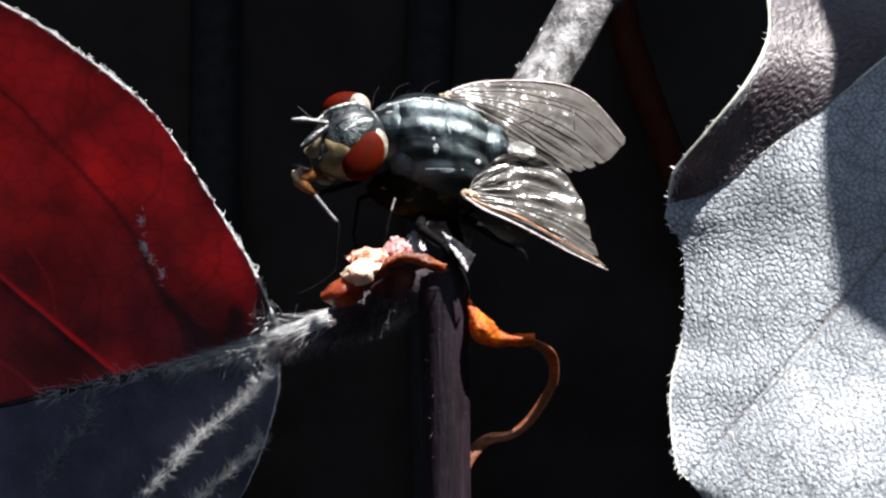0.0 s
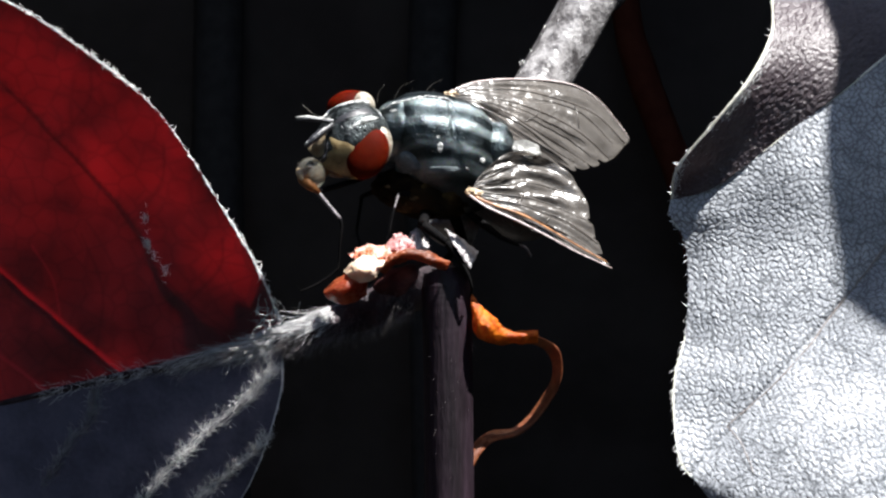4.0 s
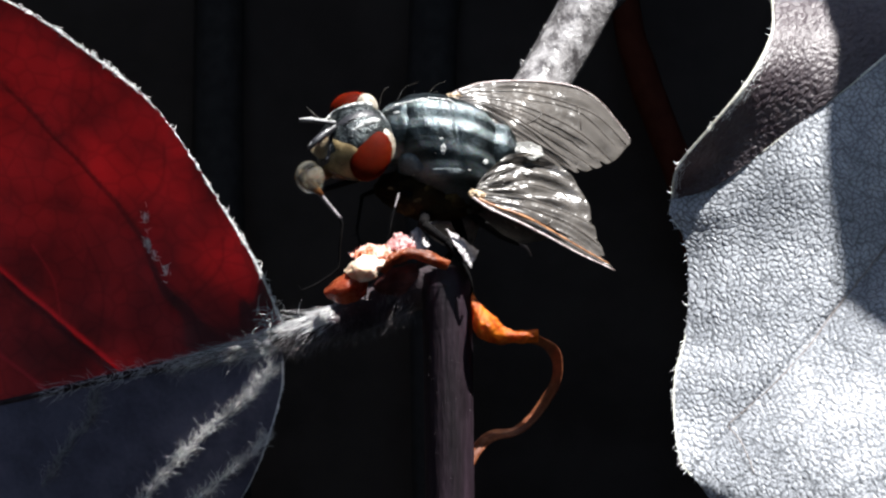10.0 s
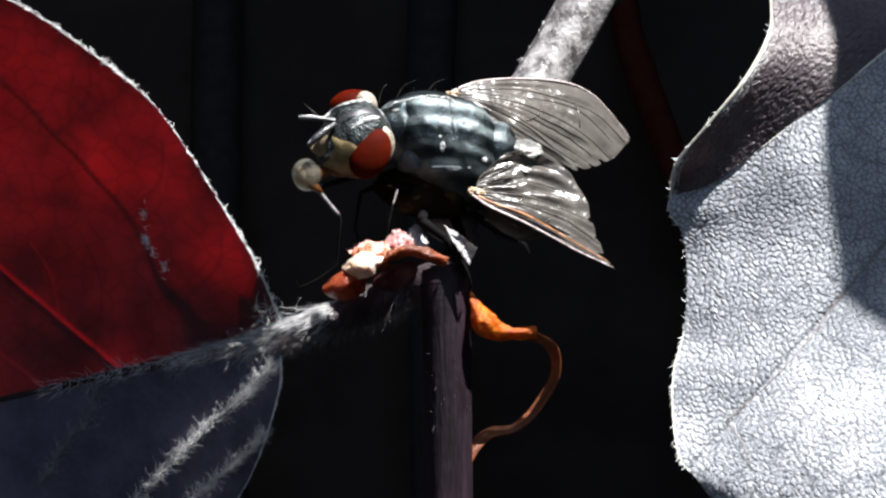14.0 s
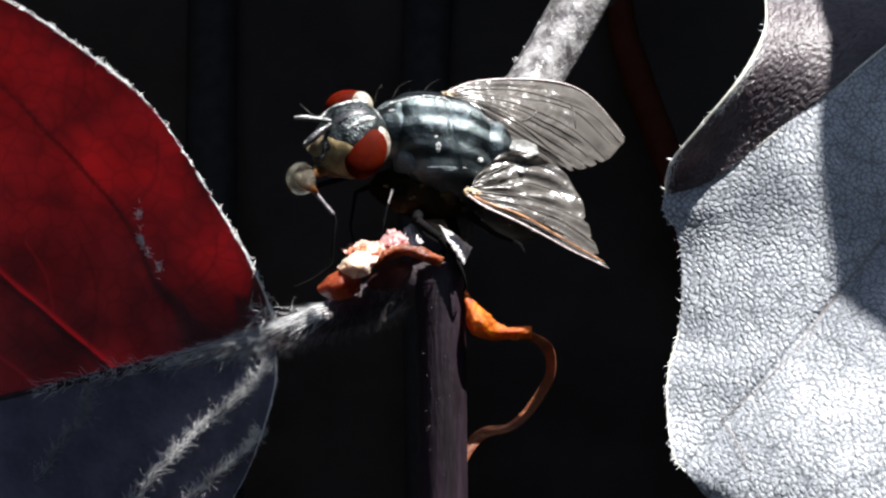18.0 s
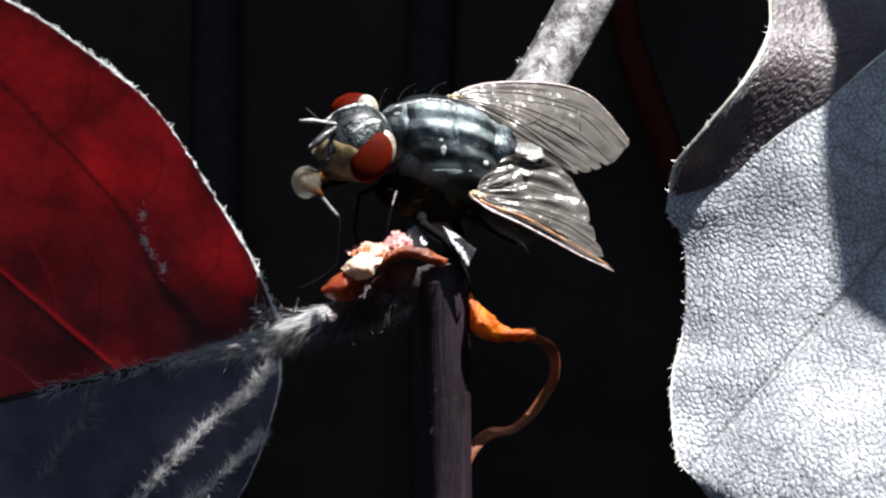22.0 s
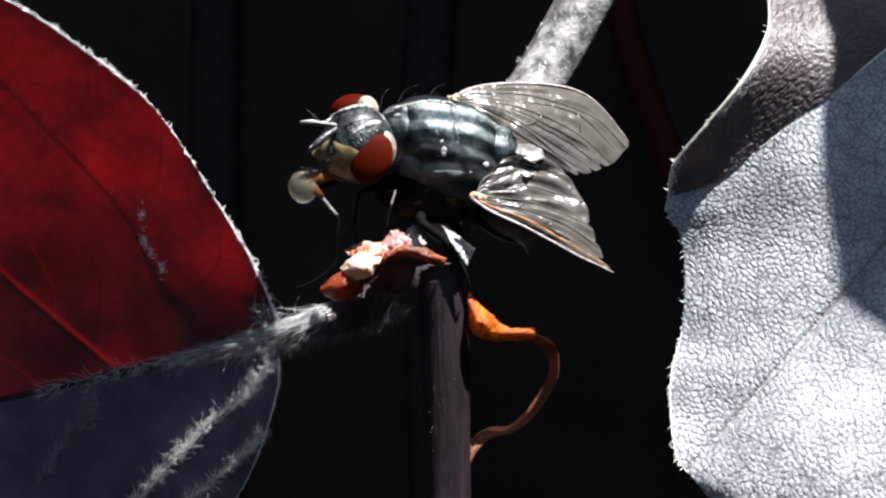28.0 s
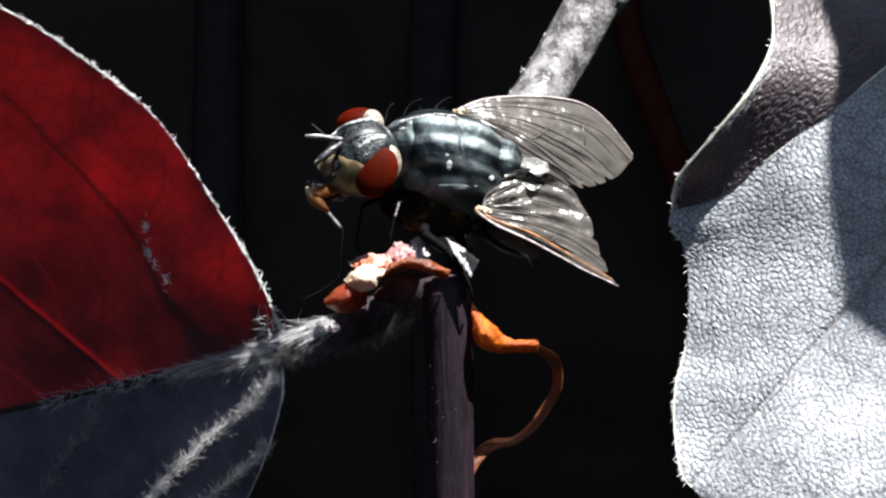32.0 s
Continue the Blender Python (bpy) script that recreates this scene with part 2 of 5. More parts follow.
def red_material():
    """The red blade: light passes through it, stronger in the young red veins, weaker in the dark ones and in a fine network."""
    m = surface("red_leaf", (0.050, 0.028, 0.036), (0.090, 0.050, 0.062), 0.5, 0.5, bump=0.012, grain=9, through_light=(0.60, 0.060, 0.074), share=0.6)
    t = m.node_tree
    tr = next(n for n in t.nodes if n.type == "BSDF_TRANSLUCENT")
    colour = tr.inputs[0].links[0].from_socket
    net = t.nodes.new("ShaderNodeTexVoronoi")
    net.feature = "DISTANCE_TO_EDGE"
    net.inputs["Scale"].default_value = 1500
    t.links.new(t.nodes.new("ShaderNodeTexCoord").outputs["Object"], net.inputs["Vector"])
    ramp = t.nodes.new("ShaderNodeValToRGB")
    ramp.color_ramp.elements[0].color, ramp.color_ramp.elements[1].color, ramp.color_ramp.elements[1].position = (0.80, 0.80, 0.80, 1), (1, 1, 1, 1), 0.12
    t.links.new(net.outputs[0], ramp.inputs[0])
    # old patches where the blade is thicker and lets less light through
    blot = t.nodes.new("ShaderNodeTexNoise")
    blot.inputs["Scale"].default_value, blot.inputs["Detail"].default_value = 330, 6
    t.links.new(net.inputs["Vector"].links[0].from_socket, blot.inputs["Vector"])
    thick = t.nodes.new("ShaderNodeValToRGB")
    thick.color_ramp.elements[0].position, thick.color_ramp.elements[1].position = 0.36, 0.60
    thick.color_ramp.elements[0].color, thick.color_ramp.elements[1].color = (0.62, 0.62, 0.68, 1), (1.0, 1.0, 1.0, 1)
    t.links.new(blot.outputs[0], thick.inputs[0])
    for kind, source, tint in (("MULTIPLY", ramp.outputs[0], None), ("MULTIPLY", thick.outputs[0], None), ("MIX", "red_vein", (0.85, 0.075, 0.13, 1)), ("MIX", "dark_vein", (0.10, 0.006, 0.008, 1))):
        mix = t.nodes.new("ShaderNodeMixRGB")
        mix.blend_type = kind
        if tint:
            a = t.nodes.new("ShaderNodeAttribute")
            a.attribute_name = source
            t.links.new(a.outputs["Fac"], mix.inputs[0])
            mix.inputs[2].default_value = tint
        else:
            mix.inputs[0].default_value = 1.0
            t.links.new(source, mix.inputs[2])
        t.links.new(colour, mix.inputs[1])
        colour = mix.outputs[0]
    t.links.new(colour, tr.inputs[0])
    return m


# ---- ground and added dark shell ----
bm = bmesh.new()
bmesh.ops.create_grid(bm, x_segments=40, y_segments=40, size=30000)
for v in bm.verts:
    v.co.z = -350 + (0 if abs(v.co.x) < 1600 else rng.normal() * 40)
ground_root = new("ground")
gm = part("ground", bm, M_SOIL, ground_root)
gm.parent = None
bpy.data.objects.remove(ground_root)
gm.name = "ground"
tagged(gm, "dark bare soil under the plants", "ground", kind="structure")

# added shell that keeps out side light; its near-black colour stands for deep shade
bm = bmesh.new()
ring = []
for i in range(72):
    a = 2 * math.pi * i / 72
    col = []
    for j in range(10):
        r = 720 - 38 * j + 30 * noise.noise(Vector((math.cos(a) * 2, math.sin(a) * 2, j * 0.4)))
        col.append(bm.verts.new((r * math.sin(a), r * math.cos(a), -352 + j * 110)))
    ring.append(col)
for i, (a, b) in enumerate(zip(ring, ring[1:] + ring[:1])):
    # left open towards the viewer above knee height, to let in sky light
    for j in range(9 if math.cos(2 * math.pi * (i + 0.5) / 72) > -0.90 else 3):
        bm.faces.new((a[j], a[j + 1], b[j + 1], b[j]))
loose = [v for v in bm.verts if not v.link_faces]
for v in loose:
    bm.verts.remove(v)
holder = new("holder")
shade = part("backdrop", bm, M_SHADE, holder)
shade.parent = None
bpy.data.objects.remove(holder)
tagged(shade, "near-black shell added around the plant as a shaded thicket", "backdrop", kind="structure")

# leaves added on the shell's outer side, out of view
bm = bmesh.new()
for _ in range(5200):
    a, h = rng.random() * 2 * math.pi, rng.random() ** 0.8
    if math.cos(a) < -0.90 and h > 0.30:
        continue
    r = 735 - 345 * h + rng.uniform(10, 90)
    base = Vector((r * math.sin(a), r * math.cos(a), -345 + 1010 * h + rng.uniform(-20, 20)))
    out = Vector((math.sin(a), math.cos(a), 0.35))
    tip_way = (out * 0.5 + Vector((rng.normal() * 0.6, rng.normal() * 0.6, rng.normal() * 0.5 - 0.3))).normalized()
    side = tip_way.cross(out).normalized()
    length, width = rng.uniform(35, 70), rng.uniform(10, 20)
    up = side.cross(tip_way).normalized() * length * 0.12
    q = [bm.verts.new(base + tip_way * length * f + side * width * w + up * k) for f, w, k in ((0, 0, 0), (0.4, 1, 0.6), (0.4, 0, 1.2), (0.4, -1, 0.6), (1, 0, -0.6))]
    for f in ((0, 2, 1), (0, 3, 2), (1, 2, 4), (2, 3, 4)):
        bm.faces.new([q[k] for k in f])
holder = new("holder")
foliage = part("thicket_leaves", bm, surface("shell_leaf", (0.03, 0.028, 0.03), (0.07, 0.035, 0.04), 0.02, 0.5, grain=0.3, through_light=(0.10, 0.02, 0.02), share=0.3), holder)
foliage.parent = None
bpy.data.objects.remove(holder)
tagged(foliage, "dark purple leaves added outside the shell, out of view", "foliage", kind="stuff")

# ---- the plant ----
plant = thing("vine_plant", (0, 0, 0), "hairy purple vine with red and grey leaves and dried orange bracts", "plant")
bm = bmesh.new()
tube(bm, [(1.5, 2, -352), (0.9, 1.2, -230), (0.5, 0.6, -130), (0.3, 0.2, -65), (0.2, 0, -34), (0.15, 0, -20), (0.12, 0, -13), (0.11, 0.00, -8.20), (0.07, 0.00, -4.62), (0.04, 0.00, -2.12), (0.00, 0.05, -1.30), (-0.11, 0.10, -0.77)], [3.5, 2.6, 1.8, 1.2, 0.95, 0.85, 0.8, 0.77, 0.76, 0.76, 0.78, 0.78, 0.6], 24, 240, 0.02)
stem = part("stem", bm, M_STEM, plant, "dark purple upright stem with fine hairs")
bm = bmesh.new()
tube(bm, [(0.11, 3.00, 0.30), (0.59, 3.60, 1.51), (1.84, 5.00, 3.50), (3.47, 6.50, 5.88), (5.25, 7.50, 9.01), (6.30, 8.00, 11.14), (10, 10, 25), (14, 12, 40), (20, 14, 60)], [0.8, 0.85, 0.9, 0.92, 0.95, 0.95, 0.95, 0.95, 0.9], 20, 90, 0.03)
upper = part("upper_stem", bm, M_STEM_GREY, plant, "bright silvery downy stem rising at a slant")


def stem_hairs(a, b, count, radius, length, parent, material, label, lean=0.5, wide=0.9, r=0.011):
    """Short hairs standing off a straight stretch of stem."""
    bm = bmesh.new()
    a, b = Vector(a), Vector(b)
    axis = (b - a).normalized()
    one = axis.orthogonal().normalized()
    two = axis.cross(one)
    for _ in range(count):
        f, an = rng.random(), rng.random() * 2 * math.pi
        out = one * math.cos(an) + two * math.sin(an)
        base = a.lerp(b, f) + out * radius * wide
        way = (out + axis * (lean + 0.4 * rng.normal())).normalized()
        hair(bm, base, base + way * length * rng.uniform(0.5, 1.3), r, out * 0.05 + axis * 0.05 * rng.normal())
    return tagged(part("hairs", bm, material, parent, label), kind="stuff")


stem_hairs((0.04, 0.00, -1.77), (0.11, 0.00, -8.02), 60, 0.77, 0.18, stem, M_LOWHAIR, "fine grey hairs", r=0.003, wide=0.98)
stem_hairs((1.84, 5.00, 3.50), (5.25, 7.50, 9.01), 160, 0.93, 0.13, upper, M_HAIR, "fine white hairs")

# petiole from the node to the red leaf, running on as its midrib
bm = bmesh.new()
PETIOLE = [(0.29, 0.15, -1.18), (-0.61, 0.60, -1.23), (-1.53, 0.90, -1.54), (-2.38, 0.50, -1.97), (-3.12, -0.35, -2.25), (-3.80, -0.75, -2.48), (-4.48, -0.65, -2.70), (-5.17, -0.40, -2.87), (-6.12, -0.20, -3.18), (-8.14, 0.20, -3.66), (-10.55, 0.60, -4.17), (-13.18, 1.00, -4.80), (-16.03, 1.40, -5.39), (-20.10, 2.00, -5.91)]
PETIOLE_R = [0.55, 0.74, 0.72, 0.64, 0.55, 0.48, 0.42, 0.35, 0.26, 0.20, 0.13, 0.10, 0.08, 0.05]
tube(bm, PETIOLE, PETIOLE_R, 18, 120, 0.02)
petiole = part("petiole", bm, M_STALK, plant, "hairy purple leaf stalk")
line = spline(PETIOLE, 240)
top_hairs, mid_hairs, low_hairs = bmesh.new(), bmesh.new(), bmesh.new()
for _ in range(2300):
    f = 0.12 + 0.58 * rng.random()
    i = int(f * 239)
    p, ahead = Vector(line[i]), Vector(line[i + 1] - line[i - 1]).normalized()
    r = np.interp(f, np.linspace(0, 1, 14), PETIOLE_R)
    one = ahead.cross(Vector((0, 1, 0))).normalized()
    if one.z < 0:
        one = -one
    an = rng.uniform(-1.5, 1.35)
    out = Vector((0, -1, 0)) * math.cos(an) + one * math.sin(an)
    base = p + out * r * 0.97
    # hairs below take the darkest colour, which stands in for shade there
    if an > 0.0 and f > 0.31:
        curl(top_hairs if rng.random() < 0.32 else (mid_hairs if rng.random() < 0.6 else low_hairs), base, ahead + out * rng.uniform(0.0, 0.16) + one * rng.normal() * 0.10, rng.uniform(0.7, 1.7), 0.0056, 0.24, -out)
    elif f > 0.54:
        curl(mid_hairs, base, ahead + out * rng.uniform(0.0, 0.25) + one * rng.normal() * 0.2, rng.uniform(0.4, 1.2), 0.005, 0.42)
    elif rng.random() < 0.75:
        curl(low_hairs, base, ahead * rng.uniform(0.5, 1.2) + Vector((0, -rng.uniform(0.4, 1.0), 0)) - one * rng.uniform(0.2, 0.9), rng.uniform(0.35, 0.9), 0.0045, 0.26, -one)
for _ in range(34):
    base = Vector((-5.40, -0.65, -2.31)) + Vector((rng.normal() * 0.30, rng.normal() * 0.10, rng.normal() * 0.16))
    curl(top_hairs, base, (rng.normal() * 0.8 - 0.3, -0.4, rng.normal() * 0.7 + 0.2), rng.uniform(0.35, 0.9), 0.0075, 0.55)
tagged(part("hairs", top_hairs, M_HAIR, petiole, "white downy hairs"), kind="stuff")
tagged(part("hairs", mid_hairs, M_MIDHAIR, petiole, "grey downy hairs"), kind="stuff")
tagged(part("hairs", low_hairs, M_LOWHAIR, petiole, "brownish stalk hairs, darkened for the shade underneath"), kind="stuff")

bm = bmesh.new()
for _ in range(290):
    f = rng.uniform(0.60, 0.84)
    i = int(f * 239)
    p, ahead = Vector(line[i]), Vector(line[i + 1] - line[i - 1]).normalized()
    base = p + Vector((0, -0.16, rng.normal() * 0.12))
    way = (ahead * rng.uniform(0.3, 1.0) + Vector((0, -0.35, rng.normal() * 0.35))).normalized()
    hair(bm, base, base + way * rng.uniform(0.2, 0.6), 0.011, Vector(rng.normal(size=3)) * 0.06)
tagged(part("hairs", bm, M_MIDHAIR, petiole, "sparse pale hairs along the midrib"), kind="stuff")

# red leaf: upper half leans towards the viewer, lower half hangs
RIB = [(-5.18, -0.30, -2.65), (-6.13, -0.10, -3.15), (-8.14, 0.20, -3.66), (-10.55, 0.60, -4.17), (-13.18, 1.00, -4.80), (-16.03, 1.40, -5.39), (-19.29, 1.80, -6.08)]
EDGE = [(-5.21, -0.40, -2.32), (-5.71, -1.00, -0.95), (-6.69, -1.90, 0.96), (-8.53, -3.20, 3.96), (-10.45, -4.00, 5.62), (-12.77, -4.60, 7.10), (-15.89, -5.00, 8.09)]
MIDL = [(-5.20, -0.30, -2.47), (-5.91, -0.43, -2.10), (-7.37, -0.62, -1.39), (-9.47, -0.94, -0.07), (-11.67, -1.06, 0.62), (-14.29, -1.16, 1.31), (-17.48, -1.14, 1.57)]


def red_relief(x, z, u, v):
    return 0.03 * np.sin(x * 0.9 + z * 0.7) + 0.008 * np.sin(x * 3 - z * 2.1)


bm = bmesh.new()
top_grid, top_nor = sheet(bm, [RIB, MIDL, EDGE], 260, 220, red_relief, 0.05)
red_leaf = part("leaf", bm, red_material(), plant, "deep red translucent leaf half with a white downy edge")


def vein(points, radii, material, parent, label=""):
    bm = bmesh.new()
    tube(bm, points, radii, 6, 40, 0.05)
    return part("vein", bm, material, parent, label)


def near_lines(grid, lines):
    """How close each place of a blade lies to the given lines, from 0 to 1, by each line's own width."""
    best = np.zeros(grid.shape[:2])
    for points, width, weight in lines:
        for p in spline(points, 90):
            d2 = (grid[..., 0] - p[0]) ** 2 + (grid[..., 2] - p[2]) ** 2
            best = np.maximum(best, weight * np.exp(-d2 / width**2))
    return best


def mark(ob, name, values):
    """Stores a growth pattern of a blade on both its faces."""
    layer = ob.data.attributes.new(name, "FLOAT", "POINT")
    layer.data.foreach_set("value", np.concatenate([values.ravel(), values.ravel()]).astype(np.float32))


RED_LINE = [(-10.38, 0.00, -4.05), (-11.14, 0.00, -3.34), (-12.21, 0.00, -2.39), (-14.00, 0.00, -0.79), (-15.43, 0.00, 0.55)]
DARK_LINE = [(-6.32, 0.00, -3.05), (-7.66, 0.00, -2.12), (-8.91, 0.00, -0.88), (-9.62, 0.00, 0.73), (-11.68, 0.00, 3.23), (-14.00, 0.00, 5.91), (-15.43, 0.00, 7.52)]
mark(red_leaf, "red_vein", near_lines(top_grid, [(RED_LINE, 0.09, 1.0), ([(-12.93, 0.00, -4.62), (-14.00, 0.00, -3.73), (-15.43, 0.00, -2.66)], 0.06, 0.6), ([(-12.21, 0.00, -2.39), (-12.36, 0.00, -1.05), (-12.93, 0.00, 0.02)], 0.04, 0.4)]))
mark(red_leaf, "dark_vein", near_lines(top_grid, [(DARK_LINE, 0.05, 0.40), ([(-9.62, 0.00, 0.73), (-8.64, 0.00, 1.98), (-8.46, 0.00, 3.05)], 0.05, 0.4), ([(-11.68, 0.00, 3.23), (-10.61, 0.00, 4.30), (-10.43, 0.00, 5.20)], 0.05, 0.4), ([(-11.14, 0.00, -3.34), (-10.79, 0.00, -1.41), (-11.32, 0.00, 0.38)], 0.05, 0.35), ([(-8.11, 0.00, -1.77), (-7.04, 0.00, -0.70), (-6.86, 0.00, 0.20)], 0.05, 0.4)]))
vein(along_sheet(RED_LINE, top_grid, top_nor, -0.07), [0.02, 0.018, 0.016, 0.012], M_REDVEIN, red_leaf, "bright red side vein")
vein(along_sheet(DARK_LINE, top_grid, top_nor, -0.08), [0.02, 0.018, 0.018, 0.015], M_DARKVEIN, red_leaf, "dark side vein")

bm = bmesh.new()
edge = spline(EDGE, 400)
for _ in range(900):
    i = int(rng.random() * 395)
    p, ahead = Vector(edge[i]), Vector(edge[i + 1] - edge[i]).normalized()
    out = Vector((ahead.z, 0, -ahead.x))
    if out.x < 0:
        out = -out
    way = (ahead * rng.uniform(-1, 0.6) + out * rng.uniform(-0.12, 0.2) + Vector((0, rng.normal() * 0.3, 0))).normalized()
    hair(bm, p - out * 0.04, p - out * 0.03 + way * rng.uniform(0.12, 0.34), 0.015, out * 0.03)
tagged(part("hairs", bm, M_HAIR, red_leaf, "white downy edge hairs"), kind="stuff")

bm = bmesh.new()
for spot, count in (((-9.22, -1.75, 0.85), 30), ((-9.24, -1.55, 0.07), 46), ((-8.74, -1.20, -0.80), 34), ((-9.07, -1.40, -0.36), 20)):
    for _ in range(count):
        base = Vector(on_sheet(top_grid, top_nor, spot[0] + rng.normal() * 0.05, spot[2] + rng.normal() * 0.11, 0.02))
        hair(bm, base, base + Vector((rng.normal() * 0.4, -0.5, rng.uniform(-0.2, 1))).normalized() * rng.uniform(0.1, 0.28), 0.014)
tagged(part("hairs", bm, M_HAIR, red_leaf, "pale downy tufts on the vein"), kind="stuff")

# lower half, with its shade and the blue skylight put into the colour
LEDGE = [(-5.15, -0.60, -3.69), (-5.20, -0.45, -4.59), (-5.71, 0.10, -6.24), (-6.50, 0.75, -7.95), (-8.13, 1.30, -10.41), (-11.73, 1.90, -13.12), (-18.38, 2.40, -14.18)]
LMID = [(-5.19, -0.45, -3.26), (-6.11, -0.25, -4.43), (-7.24, 0.20, -5.72), (-9.10, 0.56, -6.84), (-11.52, 0.92, -8.34), (-14.32, 1.20, -9.30), (-18.66, 1.60, -9.92)]
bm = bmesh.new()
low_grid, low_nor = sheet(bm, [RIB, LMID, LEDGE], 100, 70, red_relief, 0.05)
low_leaf = part("leaf", bm, M_DARKLEAF, plant, "lower leaf half coloured blue-black for shade, with downy veins")
for pts, r in (([(-5.27, -0.15, -3.81), (-6.48, -0.15, -5.00), (-7.94, 0.10, -6.24), (-9.26, 0.45, -7.55), (-10.97, 0.90, -9.43)], [0.09, 0.14, 0.16, 0.16, 0.14]),
               ([(-5.64, 0.30, -6.00), (-6.37, 0.40, -6.82), (-7.48, 0.60, -7.66), (-8.59, 0.80, -8.87)], [0.03, 0.062, 0.062, 0.06]),
               ([(-11.28, 0.65, -4.50), (-11.45, 0.60, -5.58), (-12.20, 0.70, -6.50), (-12.97, 0.90, -7.79)], [0.03, 0.04, 0.04, 0.04])):
    pts = along_sheet(pts, low_grid, low_nor, 0.05)
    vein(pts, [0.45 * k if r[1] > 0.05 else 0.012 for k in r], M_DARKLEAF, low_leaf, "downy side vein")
    bm = bmesh.new()
    l = spline(pts, 200)
    for _ in range(max(380, int(8500 * r[1]))):
        i = int(rng.random() * 197) + 1
        ahead = Vector(l[i + 1] - l[i - 1]).normalized()
        side = Vector((ahead.z, 0, -ahead.x))
        base = Vector(l[i]) + side * rng.normal() * 0.55 * max(0.10, r[1]) + Vector((0, -0.04, 0.02))
        way = Vector((rng.uniform(-0.2, 0.9), -0.3 - rng.random() * 0.4, rng.uniform(0.0, 0.9)))
        curl(bm, base, way, rng.uniform(0.2, 0.65), 0.0058, 0.4)
    tagged(part("hairs", bm, M_HAIR if r[1] > 0.06 else M_MIDHAIR, low_leaf, "white downy vein hairs"), kind="stuff")

bm = bmesh.new()
e = spline(LEDGE[:5], 300)
for _ in range(260):
    i = int(rng.random() * 297)
    p, ahead = Vector(e[i]), Vector(e[i + 1] - e[i]).normalized()
    way = (ahead * rng.uniform(-1, 1) + Vector((0.15, -0.3, 0.1))).normalized()
    hair(bm, p, p + way * rng.uniform(0.15, 0.35), 0.013)
tagged(part("hairs", bm, M_HAIR, low_leaf, "fine downy edge hairs"), kind="stuff")

bm = bmesh.new()
tube(bm, LEDGE[:5], [0.014, 0.018, 0.014, 0.016, 0.012], 6, 90, 0.2)
part("margin", bm, M_MIDHAIR, low_leaf, "fine pale strip for the leaf's margins and the lit rim of its fold")

# grey leaf, nearer to the viewer
RIDGE = [(5.99, -8.30, 1.20), (6.95, -8.90, 1.48), (7.90, -9.20, 2.16), (8.96, -9.40, 2.99), (10.33, -9.50, 4.05), (11.82, -9.40, 5.23), (13.67, -9.10, 6.52), (15.62, -8.60, 8.09)]
LEFT = [(5.99, -8.30, 1.20), (5.97, -8.50, 0.71), (6.28, -8.70, 0.18), (6.33, -9.10, -1.00), (6.18, -9.50, -2.31), (5.86, -9.90, -3.30), (5.78, -10.30, -4.42), (5.91, -10.80, -5.50), (6.58, -11.00, -6.07), (7.67, -11.20, -6.64), (8.73, -11.50, -7.50)]


def cells(x, z, size, width=0.30):
    """Irregular cells: the tilt of each place's own cell, the distance to its middle, and how near its border lies (0 to 1)."""
    gx, gz = x / size, z / size
    ix, iz = np.floor(gx).astype(int), np.floor(gz).astype(int)
    first, second, lift = np.full(gx.shape, 9.0), np.full(gx.shape, 9.0), np.zeros(gx.shape)
    for dx in (-1, 0, 1):
        for dz in (-1, 0, 1):
            cx, cz = ix + dx, iz + dz
            h, g = np.sin(cx * 127.1 + cz * 311.7) * 43758.5453, np.sin(cx * 269.5 + cz * 183.3) * 43758.5453
            h, g = h - np.floor(h), g - np.floor(g)
            ox, oz = gx - cx - 0.5 - 0.8 * (h - 0.5), gz - cz - 0.5 - 0.8 * (g - 0.5)
            d = np.hypot(ox, oz)
            tilt = (np.mod(h * 57, 1) - 0.5) * ox + (np.mod(g * 91, 1) - 0.5) * oz
            nearer = d < first
            second = np.where(nearer, first, np.minimum(second, d))
            lift = np.where(nearer, tilt, lift)
            first = np.where(nearer, d, first)
    return lift, first, np.clip((second - first) / width, 0, 1)


def facets(x, z, size):
    """Small convex cells, each tilted its own way, between fine grooves."""
    lift, first, edge = cells(x, z, size)
    return size * (0.13 * edge + 0.06 * (1 - first * first) + 0.30 * lift * edge)


def wavy(x, z):
    return x + 0.05 * np.sin(z * 9) + 0.02 * np.sin(z * 31), z + 0.05 * np.sin(x * 8) + 0.02 * np.sin(x * 27)


def pucker(x, z, u, v):
    """Cells between fine sunken veinlets, and the blade's fold along its side vein."""
    across = (x - VEIN_AT[0]) * 0.74 - (z - VEIN_AT[1]) * 0.67
    fold = np.minimum(np.maximum(0, across), 6)
    a, b = wavy(x, z)
    swell = 0.03 * np.sin(x * 1.3 + z * 0.8) + 0.008 * np.sin(z * 2.9 - x * 1.1)
    return 0.75 * facets(a, b, 0.15) + 0.6 * facets(b, a, 0.075) + swell + 0.55 * fold - 0.05 * np.exp(-((across / 0.06) ** 2))


def plain_pucker(x, z, u, v):
    a, b = wavy(x, z)
    return 1.3 * facets(a, b, 0.12) + 0.6 * facets(b, a, 0.22) + 0.04 * np.sin(x * 1.7 + z)


VEIN = (7.14, -10.20, -4.60)
VEIN_AT = (VEIN[0], VEIN[2])


bm = bmesh.new()
